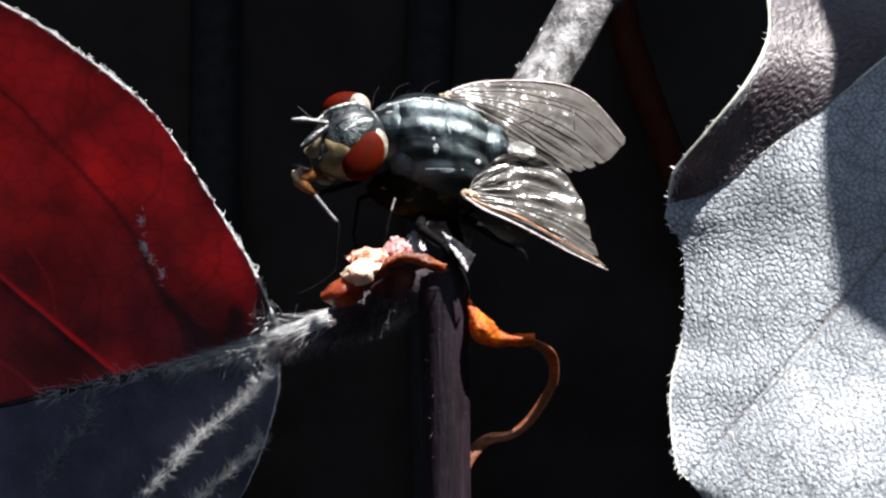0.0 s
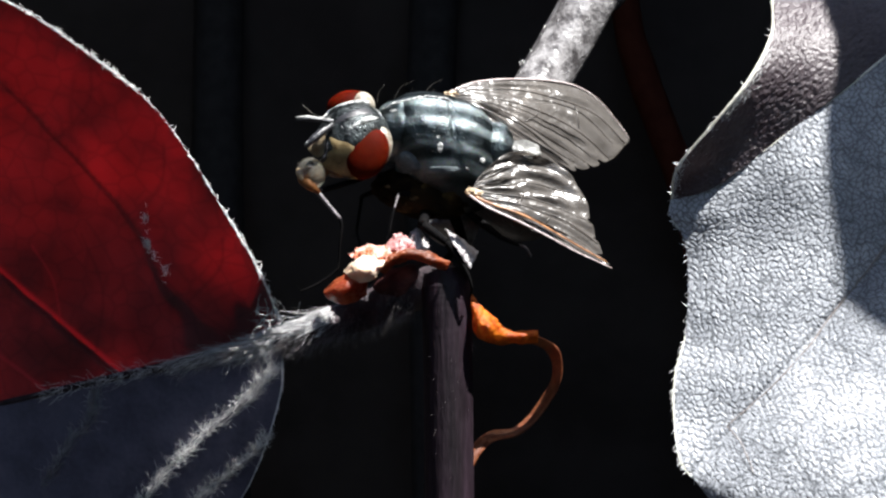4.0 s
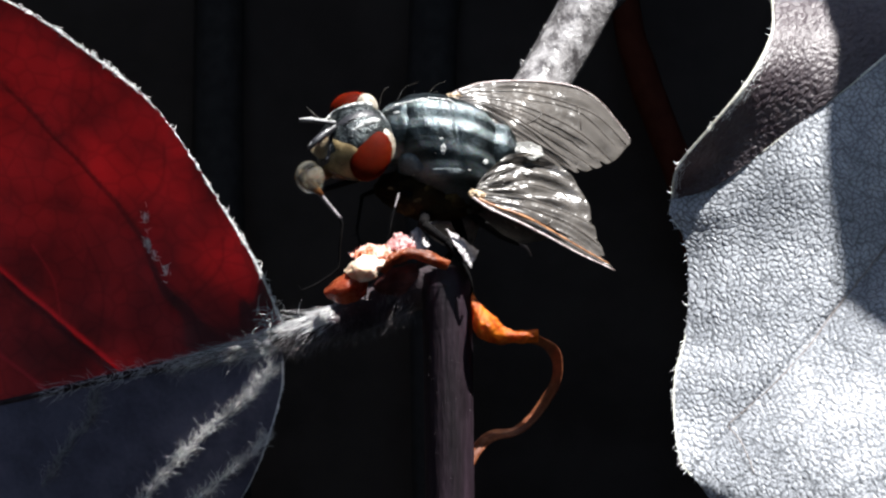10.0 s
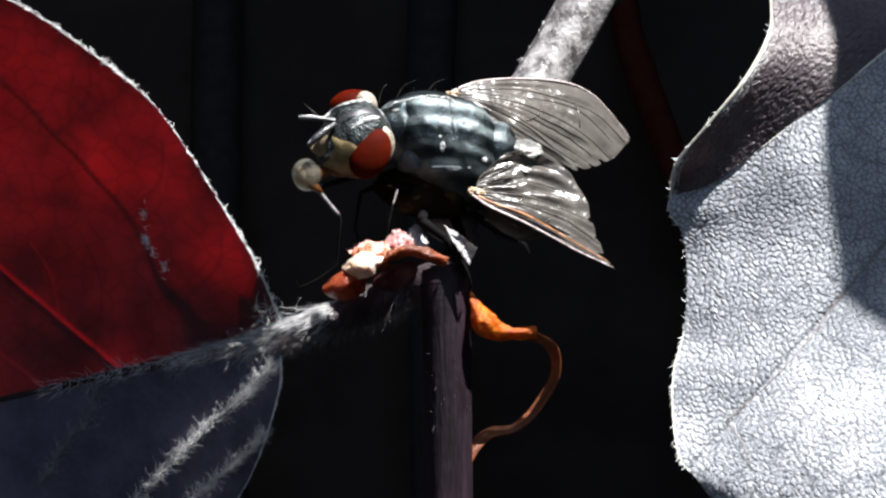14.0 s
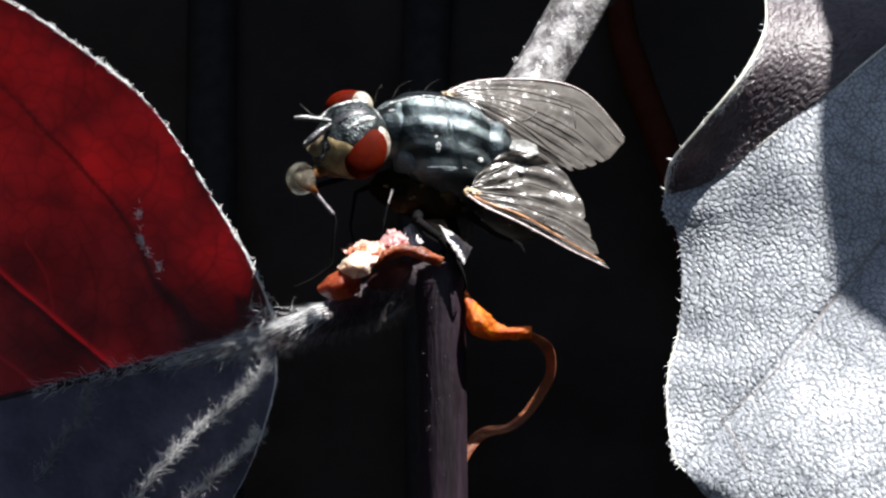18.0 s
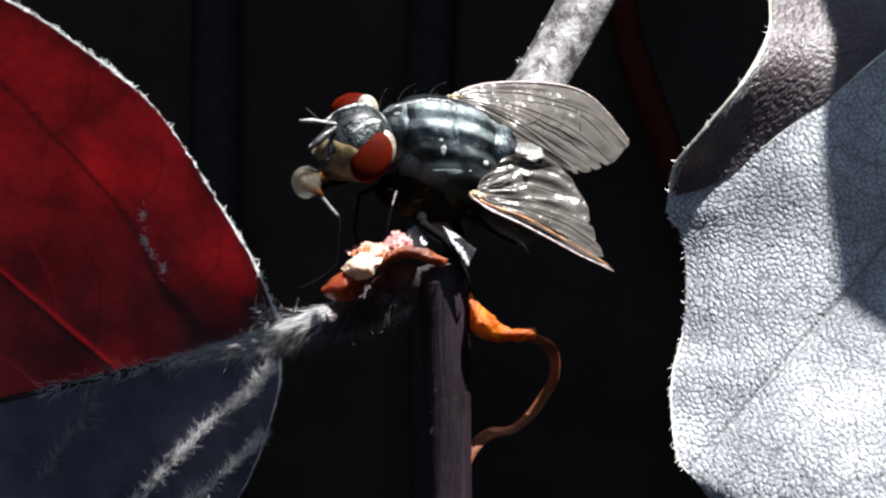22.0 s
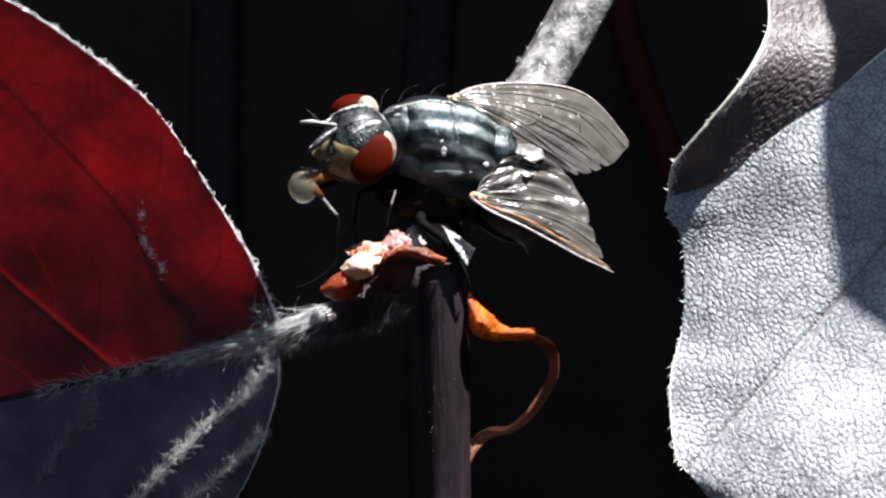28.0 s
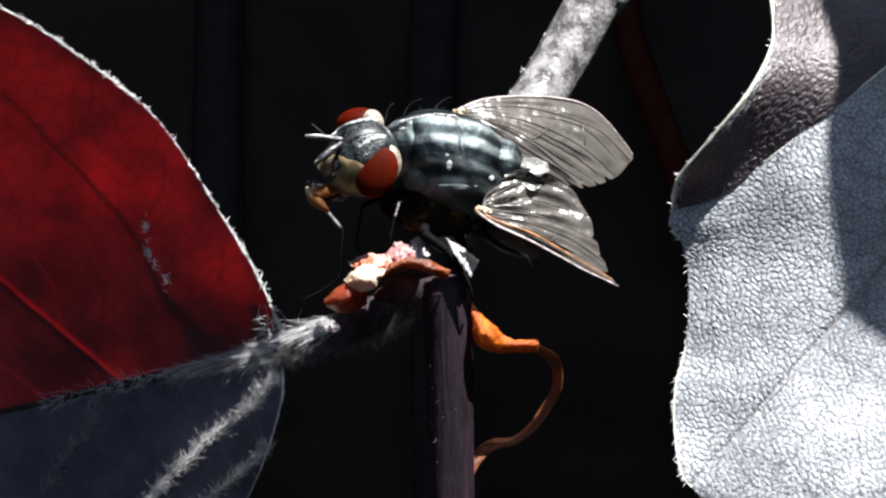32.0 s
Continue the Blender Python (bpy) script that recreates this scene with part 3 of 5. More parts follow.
RIGHT = [(15.62, -8.60, 8.09), (14.89, -9.40, 4.42), (14.17, -9.80, 1.91), (13.54, -10.20, -0.26), (13.27, -10.80, -2.38), (13.01, -11.40, -4.45), (12.71, -11.90, -6.19), (12.25, -12.30, -7.56)]
# rows run along the blade from the ridge down to the tip
BOT = [(8.73, -11.50, -7.50), (9.91, -11.80, -7.93), (11.21, -12.10, -7.94), (12.25, -12.30, -7.56)]
rows = []
left, right = spline(LEFT, 13), spline(RIGHT, 13)
ridge, bot = spline(RIDGE, 13), spline(BOT, 13)
for i in range(13):
    f = i / 12
    row = []
    for j in range(13):
        g = j / 12
        coons = (1 - g) * left[i] + g * right[i] + (1 - f) * ridge[j] + f * bot[j] - ((1 - f) * (1 - g) * ridge[0] + (1 - f) * g * ridge[12] + f * (1 - g) * bot[0] + f * g * bot[12])
        row.append(coons)
    rows.append(row)
grey_grid, grey_nor = sheet(bm, rows, 440, 600, pucker, 0.05)
grey_leaf = part("leaf", bm, grey_material(), plant, "grey puckered leaf with a shiny cellular surface")
wx, wz = wavy(grey_grid[..., 0], grey_grid[..., 2])
# veinlets and grooves between cells, marked to be coloured darker as if shaded
mark(grey_leaf, "veinlet_groove", np.maximum.reduce([0.85 * (1 - cells(wx, wz, 0.15)[2]), 0.3 * (1 - cells(wz, wx, 0.075)[2]), 0.9 * (1 - cells(wx, wz, 0.62, 0.09)[2])]))
FLAP = [(5.99, -8.30, 1.20), (6.07, -8.90, 2.03), (6.82, -9.50, 3.02), (7.72, -9.80, 4.16), (8.43, -9.20, 5.33), (8.72, -8.20, 6.21), (8.90, -6.50, 7.70), (9.11, -4.40, 9.86)]
FMID = [(5.99, -8.30, 1.20), (6.53, -8.70, 1.79), (7.39, -9.20, 2.56), (8.31, -9.50, 3.54), (9.40, -9.40, 4.72), (10.35, -8.80, 5.82), (11.76, -7.40, 7.55), (13.03, -5.60, 9.77)]
bm = bmesh.new()
sheet(bm, [RIDGE, FMID, FLAP], 240, 110, plain_pucker, 0.05)
part("leaf_lobe", bm, M_LOBE, grey_leaf, "dark purple turned-over lobe of the grey leaf")
for pts, r in (([(7.05, -10.75, -4.54), (7.88, -10.50, -3.83), (8.98, -10.35, -2.70), (10.02, -10.20, -1.41), (11.05, -10.10, -0.12), (12.23, -10.00, 1.47)], [0.015, 0.018, 0.02, 0.025, 0.03, 0.035]),
               ([(7.05, -10.75, -4.54), (7.33, -10.90, -4.92), (7.53, -11.20, -5.59)], [0.014, 0.013, 0.01])):
    vein(along_sheet(pts, grey_grid, grey_nor, 0.0, 24), r, M_VEIN, grey_leaf, "thin pale side vein")
bm = bmesh.new()
for curve, count in ((LEFT, 110), (FLAP, 36)):
    e = spline(curve, 400)
    for _ in range(count):
        i = int(rng.random() * 395)
        p, ahead = Vector(e[i]), Vector(e[i + 1] - e[i]).normalized()
        way = (ahead * rng.uniform(-0.2, 1.0) + Vector((-1, rng.normal() * 0.4, 0)) * rng.uniform(0.0, 0.7) ** 2).normalized()
        hair(bm, p, p + way * rng.uniform(0.08, 0.24), 0.012, (-0.02, 0, 0))
edge, inner = spline(FLAP, 400), spline(FMID, 400)
for _ in range(900):
    i = int(rng.random() ** 0.8 * 395)
    p, inward = Vector(edge[i]), Vector(inner[i] - edge[i])
    inward = inward.normalized() if inward.length > 1e-6 else Vector((1, 0, 0))
    ahead = Vector(edge[i + 1] - edge[i]).normalized()
    base = p + inward * abs(rng.normal()) * 0.10 + Vector((0, -0.045, 0))
    curl(bm, base, ahead * rng.uniform(0.4, 1.0) - inward * rng.uniform(-0.4, 0.5) + Vector((0, -0.15, 0)), rng.uniform(0.08, 0.22), 0.006, 0.3)
tagged(part("hairs", bm, M_HAIR, grey_leaf, "short white edge hairs"), kind="stuff")

M_RIM = surface("pale_margin_and_lit_fold", (0.52, 0.51, 0.42), (0.74, 0.73, 0.64), 2, 0.4, bump=0.02)
# pale margins, and along the ridge a pale strip painted as its lit rim
for curve, r in ((LEFT, [0.012, 0.018, 0.017, 0.018, 0.017, 0.015]), (FLAP, [0.03, 0.05, 0.058, 0.055]), (RIDGE[1:], [0.012, 0.03, 0.04, 0.035])):
    bm = bmesh.new()
    tube(bm, curve, r, 6, 120, 0.12)
    part("margin", bm, M_RIM, grey_leaf, "pale strip for the leaf's margins and the lit rim of its fold")

# dried bracts and tendril at the node
M_NODE = surface("shaded_node", (0.030, 0.010, 0.011), (0.085, 0.030, 0.026), 2.0, 0.75, bump=0.05, grain=7, spec=0.1)
# sheath added under the bracts, its dark red-brown carrying the shade there
bm = bmesh.new()
blob(bm, (-1.48, 0.50, -1.15), (0.95, 0.60, 0.46), Matrix.Rotation(radians(-20), 3, "Y"), 24, 30, lambda p: 1 + 0.14 * noise.noise(p * 2) + 0.06 * noise.noise(p * 6))
part("node", bm, M_NODE, plant, "dark red-brown sheath added for the shade at the node")


def crumple(amount, k, ribs=6.0):
    """Sharp irregular folds."""
    def lift(x, z, u, v):
        out = np.zeros(u.shape)
        for i in range(u.shape[0]):
            for j in range(u.shape[1]):
                q = Vector((u[i, j] * ribs + k * 7 + v[i, j], v[i, j] * 1.5, k))
                out[i, j] = 1.7 * abs(noise.noise(q)) + 0.8 * abs(noise.noise(q * 2.1)) + 0.15 * noise.noise(q * 6)
        return amount * 1.6 * out
    return lift


def bract(name, curves, material, label, rough=0.08, k=1.0, thick=0.05, ribs=5.0):
    bm = bmesh.new()
    sheet(bm, curves, 60, 26, crumple(rough, k, ribs), thick)
    return part(name, bm, material, plant, label)


M_CREST = surface("orange_papery_crest", (0.42, 0.09, 0.025), (0.80, 0.58, 0.52), 3.0, 0.40, bump=0.06, grain=10, through_light=(0.8, 0.20, 0.06), share=0.35)
bract("bract", [[(-3.70, -1.40, -1.32), (-3.32, -1.60, -1.02), (-2.93, -1.60, -0.83), (-2.57, -1.40, -0.82)], [(-3.71, -1.80, -1.48), (-3.29, -2.10, -1.34), (-2.85, -2.10, -1.18), (-2.45, -1.70, -1.12)], [(-3.50, -1.50, -1.68), (-3.18, -1.70, -1.76), (-2.80, -1.70, -1.69), (-2.50, -1.40, -1.46)]], M_BUD, "glossy red-orange dried bud scale", 0.045, 3.6, 0.05, 1.6)
bract("bract", [[(-3.12, -1.50, -0.82), (-2.83, -1.70, -0.50), (-2.45, -1.70, -0.35), (-1.88, -1.40, -0.45)], [(-2.96, -1.90, -0.89), (-2.63, -2.20, -0.74), (-2.30, -2.10, -0.67), (-1.97, -1.70, -0.62)], [(-2.79, -1.80, -0.98), (-2.51, -1.90, -1.03), (-2.22, -1.80, -0.98), (-2.08, -1.50, -0.80)]], M_PEACH, "pale cream papery bract at the node", 0.06, 5.3, 0.04, 1.3)
bract("bract", [[(-3.04, -0.90, -0.28), (-2.61, -0.90, -0.04), (-2.18, -0.80, 0.00), (-1.66, -0.60, -0.05)], [(-2.94, -1.40, -0.35), (-2.50, -1.50, -0.23), (-2.07, -1.40, -0.24), (-1.57, -1.10, -0.21)], [(-2.78, -1.40, -0.42), (-2.35, -1.60, -0.47), (-1.94, -1.50, -0.50), (-1.54, -1.20, -0.38)]], M_CREST, "orange and white papery bract crest", 0.06, 4.2, 0.04, 6.0)
bract("bract", [[(-1.85, -0.30, 0.00), (-1.64, -0.20, 0.32), (-1.39, -0.10, 0.36), (-1.07, 0.00, 0.09)], [(-1.77, -0.90, -0.11), (-1.54, -1.00, 0.05), (-1.32, -0.90, 0.09), (-1.02, -0.70, -0.02)], [(-1.71, -1.10, -0.19), (-1.50, -1.20, -0.17), (-1.28, -1.10, -0.16), (-0.98, -0.90, -0.14)]], M_PINK, "crumpled pink dried bract under the fly", 0.055, 2.3, 0.04, 3.5)
bract("bract", [[(-2.25, -1.20, -0.59), (-1.67, -1.30, -0.26), (-1.11, -1.30, -0.10), (-0.51, -1.20, -0.24), (0.07, -0.90, -0.51)], [(-2.09, -1.35, -0.75), (-1.63, -1.45, -0.40), (-1.11, -1.45, -0.24), (-0.52, -1.35, -0.38), (0.05, -1.00, -0.63)], [(-1.92, -1.10, -0.86), (-1.59, -1.20, -0.56), (-1.12, -1.20, -0.40), (-0.56, -1.10, -0.54), (-0.02, -0.90, -0.74)]], M_RUST, "orange dried bract arched over the stem tip", 0.05, 0.4)
bract("bract", [[(-1.22, 0.20, 0.27), (-0.93, 0.20, 0.54), (-0.77, 0.20, 0.38)], [(-1.15, -0.50, 0.07), (-0.85, -0.30, 0.20), (-0.59, 0.00, 0.12)], [(-1.09, -0.60, -0.11), (-0.81, -0.50, -0.12), (-0.55, -0.30, -0.09)]], M_PALE, "grey translucent papery flake", 0.05, 1.7)
bract("bract", [[(-0.05, -0.30, 0.49), (0.39, -0.30, 0.28), (1.00, -0.20, -0.19)], [(0.12, -0.70, 0.27), (0.51, -0.80, -0.04), (0.88, -0.60, -0.43)], [(0.26, -1.00, 0.06), (0.51, -1.10, -0.36), (0.75, -0.90, -0.71)]], M_PALE, "shiny pale papery flake", 0.04, 0.9)
bm = bmesh.new()
sheet(bm, [[(0.78, -0.30, -1.46), (1.04, -0.50, -1.84), (1.41, -0.50, -2.16), (1.78, -0.30, -2.52), (2.15, -0.20, -2.69), (2.89, 0.00, -2.66)], [(0.80, -0.50, -1.84), (1.00, -0.90, -2.30), (1.35, -0.90, -2.53), (1.73, -0.50, -2.78), (2.18, -0.40, -2.82), (2.89, -0.10, -2.83)], [(0.83, -0.40, -2.14), (0.92, -0.70, -2.75), (1.25, -0.70, -2.98), (1.70, -0.30, -3.09), (2.19, -0.20, -3.04), (2.89, 0.00, -3.05)]], 60, 24, crumple(0.035, 1.1, 8.0), 0.03)
part("tendril", bm, M_ORANGE, plant, "bright orange dried strip beside the stem")
bm = bmesh.new()
sheet(bm, [[(2.48, 0.00, -2.70), (3.09, 0.30, -2.95), (3.56, 0.60, -3.27), (3.71, 0.90, -3.75), (3.65, 1.20, -4.50), (3.25, 1.40, -5.25), (2.79, 1.40, -5.80), (2.23, 1.30, -6.15), (1.58, 1.00, -6.27), (1.12, 0.60, -6.62), (0.81, 0.40, -7.13)], [(2.49, 0.20, -3.07), (3.01, 0.50, -3.21), (3.30, 0.80, -3.52), (3.43, 1.10, -3.85), (3.39, 1.40, -4.42), (2.98, 1.60, -5.12), (2.56, 1.60, -5.63), (2.15, 1.50, -5.94), (1.50, 1.20, -5.96), (1.00, 0.80, -6.19), (0.67, 0.50, -6.60)]], 80, 8, crumple(0.03, 2.0), 0.06)
part("tendril", bm, M_BROWNCURL, plant, "thin brown curled dried strip")

# overhanging leaf, above the view, whose shade falls on the grey leaf
bm = bmesh.new()
SHADE = [Vector(q) + SUN * 30 for q in ((10.71, -5.40, 10.61), (10.38, -7.40, 8.47), (10.20, -8.70, 6.43), (10.05, -9.45, 4.56), (9.75, -9.50, 3.24), (9.53, -9.60, 2.07), (9.49, -9.80, 0.90), (9.80, -10.20, -0.69), (10.42, -11.00, -1.86), (11.60, -12.40, -2.62))]
sheet(bm, [SHADE, [q + Vector((7, 1, 1.5)) for q in SHADE], [q + Vector((16, 2, 2)) for q in SHADE]], 60, 30, red_relief, 0.05)
part("leaf", bm, M_OVERLEAF, plant, "dark leaf overhead that shades the grey leaf")

for pts, r in (([(13.28, -10.10, 0.17), (19, -8, 4), (23, -2, 14), (24, 6, 28), (22, 11, 44), (19.8, 13.9, 59)], [0.25, 0.4, 0.5, 0.55, 0.55, 0.5]),
               ([tuple(SHADE[5] + Vector((15, 2, 2))), (35, -6, 34), (33, 2, 44), (27, 9, 54), (20.3, 14.1, 60)], [0.25, 0.4, 0.5, 0.5, 0.5])):
    bm = bmesh.new()
    tube(bm, pts, r, 12, 50, 0.03)
    part("petiole", bm, M_STEM, plant, "purple leaf stalk")

# dim stems far behind, in the shade of the shell and coloured almost as dark
def background_twig(points, radii, material, label):
    twig = thing("background_twig", (points[0][0] * MM, points[0][1] * MM, 0), label, "twig")
    tagged(twig, group="background twigs")
    bm = bmesh.new()
    tube(bm, points, radii, 16, 70, 0.03)
    stem = part("stem", bm, material, twig)
    return stem


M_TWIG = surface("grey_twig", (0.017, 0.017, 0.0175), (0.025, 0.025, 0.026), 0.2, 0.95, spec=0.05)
M_BROWNTWIG = surface("brown_twig", (0.034, 0.0085, 0.005), (0.052, 0.015, 0.009), 0.2, 0.95, spec=0.05)
background_twig([(112, 530, -352), (102, 536, -60), (91, 540, 0), (85, 540, 23), (70, 540, 63), (63, 538, 94), (50, 520, 206)], [7, 7, 6.3, 5.7, 5.7, 5, 4], M_BROWNTWIG, "dim reddish brown twig in the shade behind")
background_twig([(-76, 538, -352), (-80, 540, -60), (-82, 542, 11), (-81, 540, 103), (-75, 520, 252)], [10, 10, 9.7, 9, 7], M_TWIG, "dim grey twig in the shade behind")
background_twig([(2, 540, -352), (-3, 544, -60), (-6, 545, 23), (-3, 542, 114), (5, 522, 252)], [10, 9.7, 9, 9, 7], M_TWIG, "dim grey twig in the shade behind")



# ---- the fly ----
M_CHITIN = surface("dark_chitin", (0.012, 0.012, 0.014), (0.03, 0.03, 0.035), 3, 0.35, bump=0.02, grain=14)
M_BRISTLE = surface("shiny_bristle", (0.02, 0.018, 0.016), (0.05, 0.045, 0.04), 4, 0.25, spec=0.8)
M_CREAM = surface("cream_face", (0.17, 0.115, 0.048), (0.36, 0.275, 0.14), 3.5, 0.5, bump=0.015, grain=18, through_light=(0.70, 0.52, 0.24), share=0.45)
M_PALEFACE = surface("pale_face", (0.13, 0.095, 0.055), (0.32, 0.26, 0.18), 3, 0.4, bump=0.02, grain=14, through_light=(0.5, 0.38, 0.22), share=0.35)
M_FRONS = surface("grey_frons", (0.003, 0.005, 0.006), (0.060, 0.070, 0.072), 4, 0.30, metal=0.65, bump=0.05, grain=13)
M_SILVER = surface("silver_dust_and_sheen", (0.08, 0.085, 0.085), (0.55, 0.56, 0.55), 5, 0.3, bump=0.05, grain=14)
M_AMBER = surface("amber_mouth", (0.05, 0.017, 0.005), (0.17, 0.075, 0.024), 4, 0.3, bump=0.02, through_light=(0.5, 0.2, 0.04), share=0.3)
M_ABDOMEN = surface("abdomen_dark", (0.02, 0.02, 0.024), (0.10, 0.10, 0.10), 1.2, 0.4, metal=0.2, bump=0.02, grain=12)
M_WINGROOT = surface("wing_root", (0.16, 0.10, 0.05), (0.42, 0.32, 0.21), 3, 0.4, bump=0.02)
M_COSTA = surface("wing_vein", (0.012, 0.009, 0.008), (0.05, 0.04, 0.032), 4, 0.35)
# pale colour that imitates the bright highlight along the front wing edges
M_COSTA_PALE = surface("wing_edge_highlight", (0.30, 0.24, 0.23), (0.62, 0.54, 0.54), 4, 0.3)
M_COSTA_BROWN = surface("front_wing_vein", (0.12, 0.045, 0.015), (0.34, 0.16, 0.07), 4, 0.35)


def eye_material():
    """Deep red, faintly glowing facets."""
    m = surface("red_eye", (0.036, 0.0024, 0.0005), (0.055, 0.0044, 0.0007), 0.8, 0.6, grain=5, spec=0.02)
    t = m.node_tree
    p = t.nodes["Principled BSDF"]
    p.inputs["Subsurface Weight"].default_value, p.inputs["Subsurface Scale"].default_value = 0.45, 0.0006
    p.inputs["Subsurface Radius"].default_value = (1.0, 0.12, 0.06)
    v = t.nodes.new("ShaderNodeTexVoronoi")
    v.inputs["Scale"].default_value = 28000
    co = t.nodes.new("ShaderNodeTexCoord")
    b = t.nodes.new("ShaderNodeBump")
    b.inputs["Distance"].default_value, b.inputs["Strength"].default_value = 0.00001, 0.5
    t.links.new(co.outputs["Object"], v.inputs["Vector"])
    t.links.new(v.outputs["Distance"], b.inputs["Height"])
    t.links.new(b.outputs[0], p.inputs["Normal"])
    return m


def thorax_material(across, along):
    """Blue-black metallic shine with lengthwise bands of silver-grey dust, streaked and worn, and a fine sparkling grain."""
    m = surface("striped_thorax", (0.003, 0.005, 0.0065), (0.009, 0.015, 0.018), 5, 0.34, metal=0.9, bump=0.006, grain=24, spec=0.5)
    t = m.node_tree
    node, link = t.nodes.new, t.links.new
    p = t.nodes["Principled BSDF"]
    co = node("ShaderNodeTexCoord")
    dot, run = node("ShaderNodeVectorMath"), node("ShaderNodeVectorMath")
    for n, way in ((dot, across), (run, along)):
        n.operation, n.inputs[1].default_value = "DOT_PRODUCT", [c * 1000 for c in way]
        link(co.outputs["Object"], n.inputs[0])
    flow = node("ShaderNodeCombineXYZ")
    squeeze = node("ShaderNodeMath")
    squeeze.operation, squeeze.inputs[1].default_value = "MULTIPLY", 0.22
    link(run.outputs["Value"], squeeze.inputs[0])
    link(dot.outputs["Value"], flow.inputs[0])
    link(squeeze.outputs[0], flow.inputs[1])
    wob, worn = node("ShaderNodeTexNoise"), node("ShaderNodeTexNoise")
    for n, s, d in ((wob, 5.0, 5), (worn, 2.6, 6)):
        n.inputs["Scale"].default_value, n.inputs["Detail"].default_value = s, d
        link(flow.outputs[0], n.inputs["Vector"])
    # bands, from the flank to the middle of the back
    sway = node("ShaderNodeMath")
    sway.operation, sway.inputs[1].default_value = "MULTIPLY_ADD", -0.28
    link(wob.outputs[0], sway.inputs[0])
    link(dot.outputs["Value"], sway.inputs[2])
    place = node("ShaderNodeMapRange")
    place.inputs[1].default_value, place.inputs[2].default_value = -2.14, -5.14
    link(sway.outputs[0], place.inputs[0])
    ramp = node("ShaderNodeValToRGB")
    bands = ramp.color_ramp
    bands.elements[0].position, bands.elements[1].position = 0.0, 1.0
    bands.elements[0].color, bands.elements[1].color = (0.10, 0.10, 0.10, 1), (0.25, 0.25, 0.25, 1)
    for at, k in ((0.08, 0.60), (0.13, 0.55), (0.18, 0.10), (0.22, 0.10), (0.26, 0.50), (0.31, 0.45), (0.36, 0.04), (0.44, 0.03), (0.50, 0.62), (0.55, 0.62), (0.61, 0.05), (0.67, 0.05), (0.74, 0.75), (0.80, 0.75), (0.86, 0.10)):
        bands.elements.new(at).color = (k, k, k, 1)
    link(place.outputs[0], ramp.inputs[0])
    rub = node("ShaderNodeMapRange")
    rub.inputs[1].default_value, rub.inputs[2].default_value, rub.inputs[3].default_value = 0.34, 0.58, 0.15
    link(worn.outputs[0], rub.inputs[0])
    dust = node("ShaderNodeMath")
    dust.operation = "MULTIPLY"
    link(ramp.outputs[0], dust.inputs[0])
    link(rub.outputs[0], dust.inputs[1])
    old = next(n for n in t.nodes if n.type == "VALTORGB" and n != ramp)
    grains = node("ShaderNodeTexVoronoi")
    grains.inputs["Scale"].default_value = 24000
    link(co.outputs["Object"], grains.inputs["Vector"])
    tint = node("ShaderNodeMixRGB")
    tint.blend_type, tint.inputs[0].default_value = "MULTIPLY", 0.35
    tint.inputs[1].default_value = (0.22, 0.265, 0.275, 1)
    link(grains.outputs["Color"], tint.inputs[2])
    mix = node("ShaderNodeMixRGB")
    link(dust.outputs[0], mix.inputs[0])
    link(old.outputs[0], mix.inputs[1])
    link(tint.outputs[0], mix.inputs[2])
    link(mix.outputs[0], p.inputs["Base Color"])
    shine = node("ShaderNodeMapRange")
    shine.inputs[3].default_value, shine.inputs[4].default_value = 0.92, 0.25
    link(dust.outputs[0], shine.inputs[0])
    link(shine.outputs[0], p.inputs["Metallic"])
    b = node("ShaderNodeBump")
    b.inputs["Distance"].default_value, b.inputs["Strength"].default_value = 0.000016, 0.9
    link(grains.outputs["Distance"], b.inputs["Height"])
    link(p.inputs["Normal"].links[0].from_socket, b.inputs["Normal"])
    link(b.outputs[0], p.inputs["Normal"])
    return m


def wing_material():
    """A thin smoky membrane: clear, with gloss and a little grey-brown body."""
    m = bpy.data.materials.new("wing_membrane")
    m.use_nodes = True
    t = m.node_tree
    node, link = t.nodes.new, t.links.new
    p = t.nodes["Principled BSDF"]
    p.inputs["Base Color"].default_value = (0.105, 0.097, 0.090, 1)
    p.inputs["Roughness"].default_value = 0.25
    p.inputs["Specular IOR Level"].default_value = 1.0
    co = node("ShaderNodeTexCoord")
    n = node("ShaderNodeTexNoise")
    n.inputs["Scale"].default_value, n.inputs["Detail"].default_value = 800, 4
    link(co.outputs["Object"], n.inputs["Vector"])
    b = node("ShaderNodeBump")
    b.inputs["Distance"].default_value = 0.00028
    link(n.outputs[0], b.inputs["Height"])
    link(b.outputs[0], p.inputs["Normal"])
    clear, mix, tr, mix2 = node("ShaderNodeBsdfTransparent"), node("ShaderNodeMixShader"), node("ShaderNodeBsdfTranslucent"), node("ShaderNodeMixShader")
    clear.inputs[0].default_value = (0.82, 0.78, 0.74, 1)
    tr.inputs[0].default_value = (0.22, 0.20, 0.18, 1)
    mix2.inputs[0].default_value, mix.inputs[0].default_value = 0.22, 0.68
    link(p.outputs[0], mix2.inputs[1])
    link(tr.outputs[0], mix2.inputs[2])
    link(clear.outputs[0], mix.inputs[1])
    link(mix2.outputs[0], mix.inputs[2])
    link(mix.outputs[0], t.nodes["Material Output"].inputs[0])
    return m


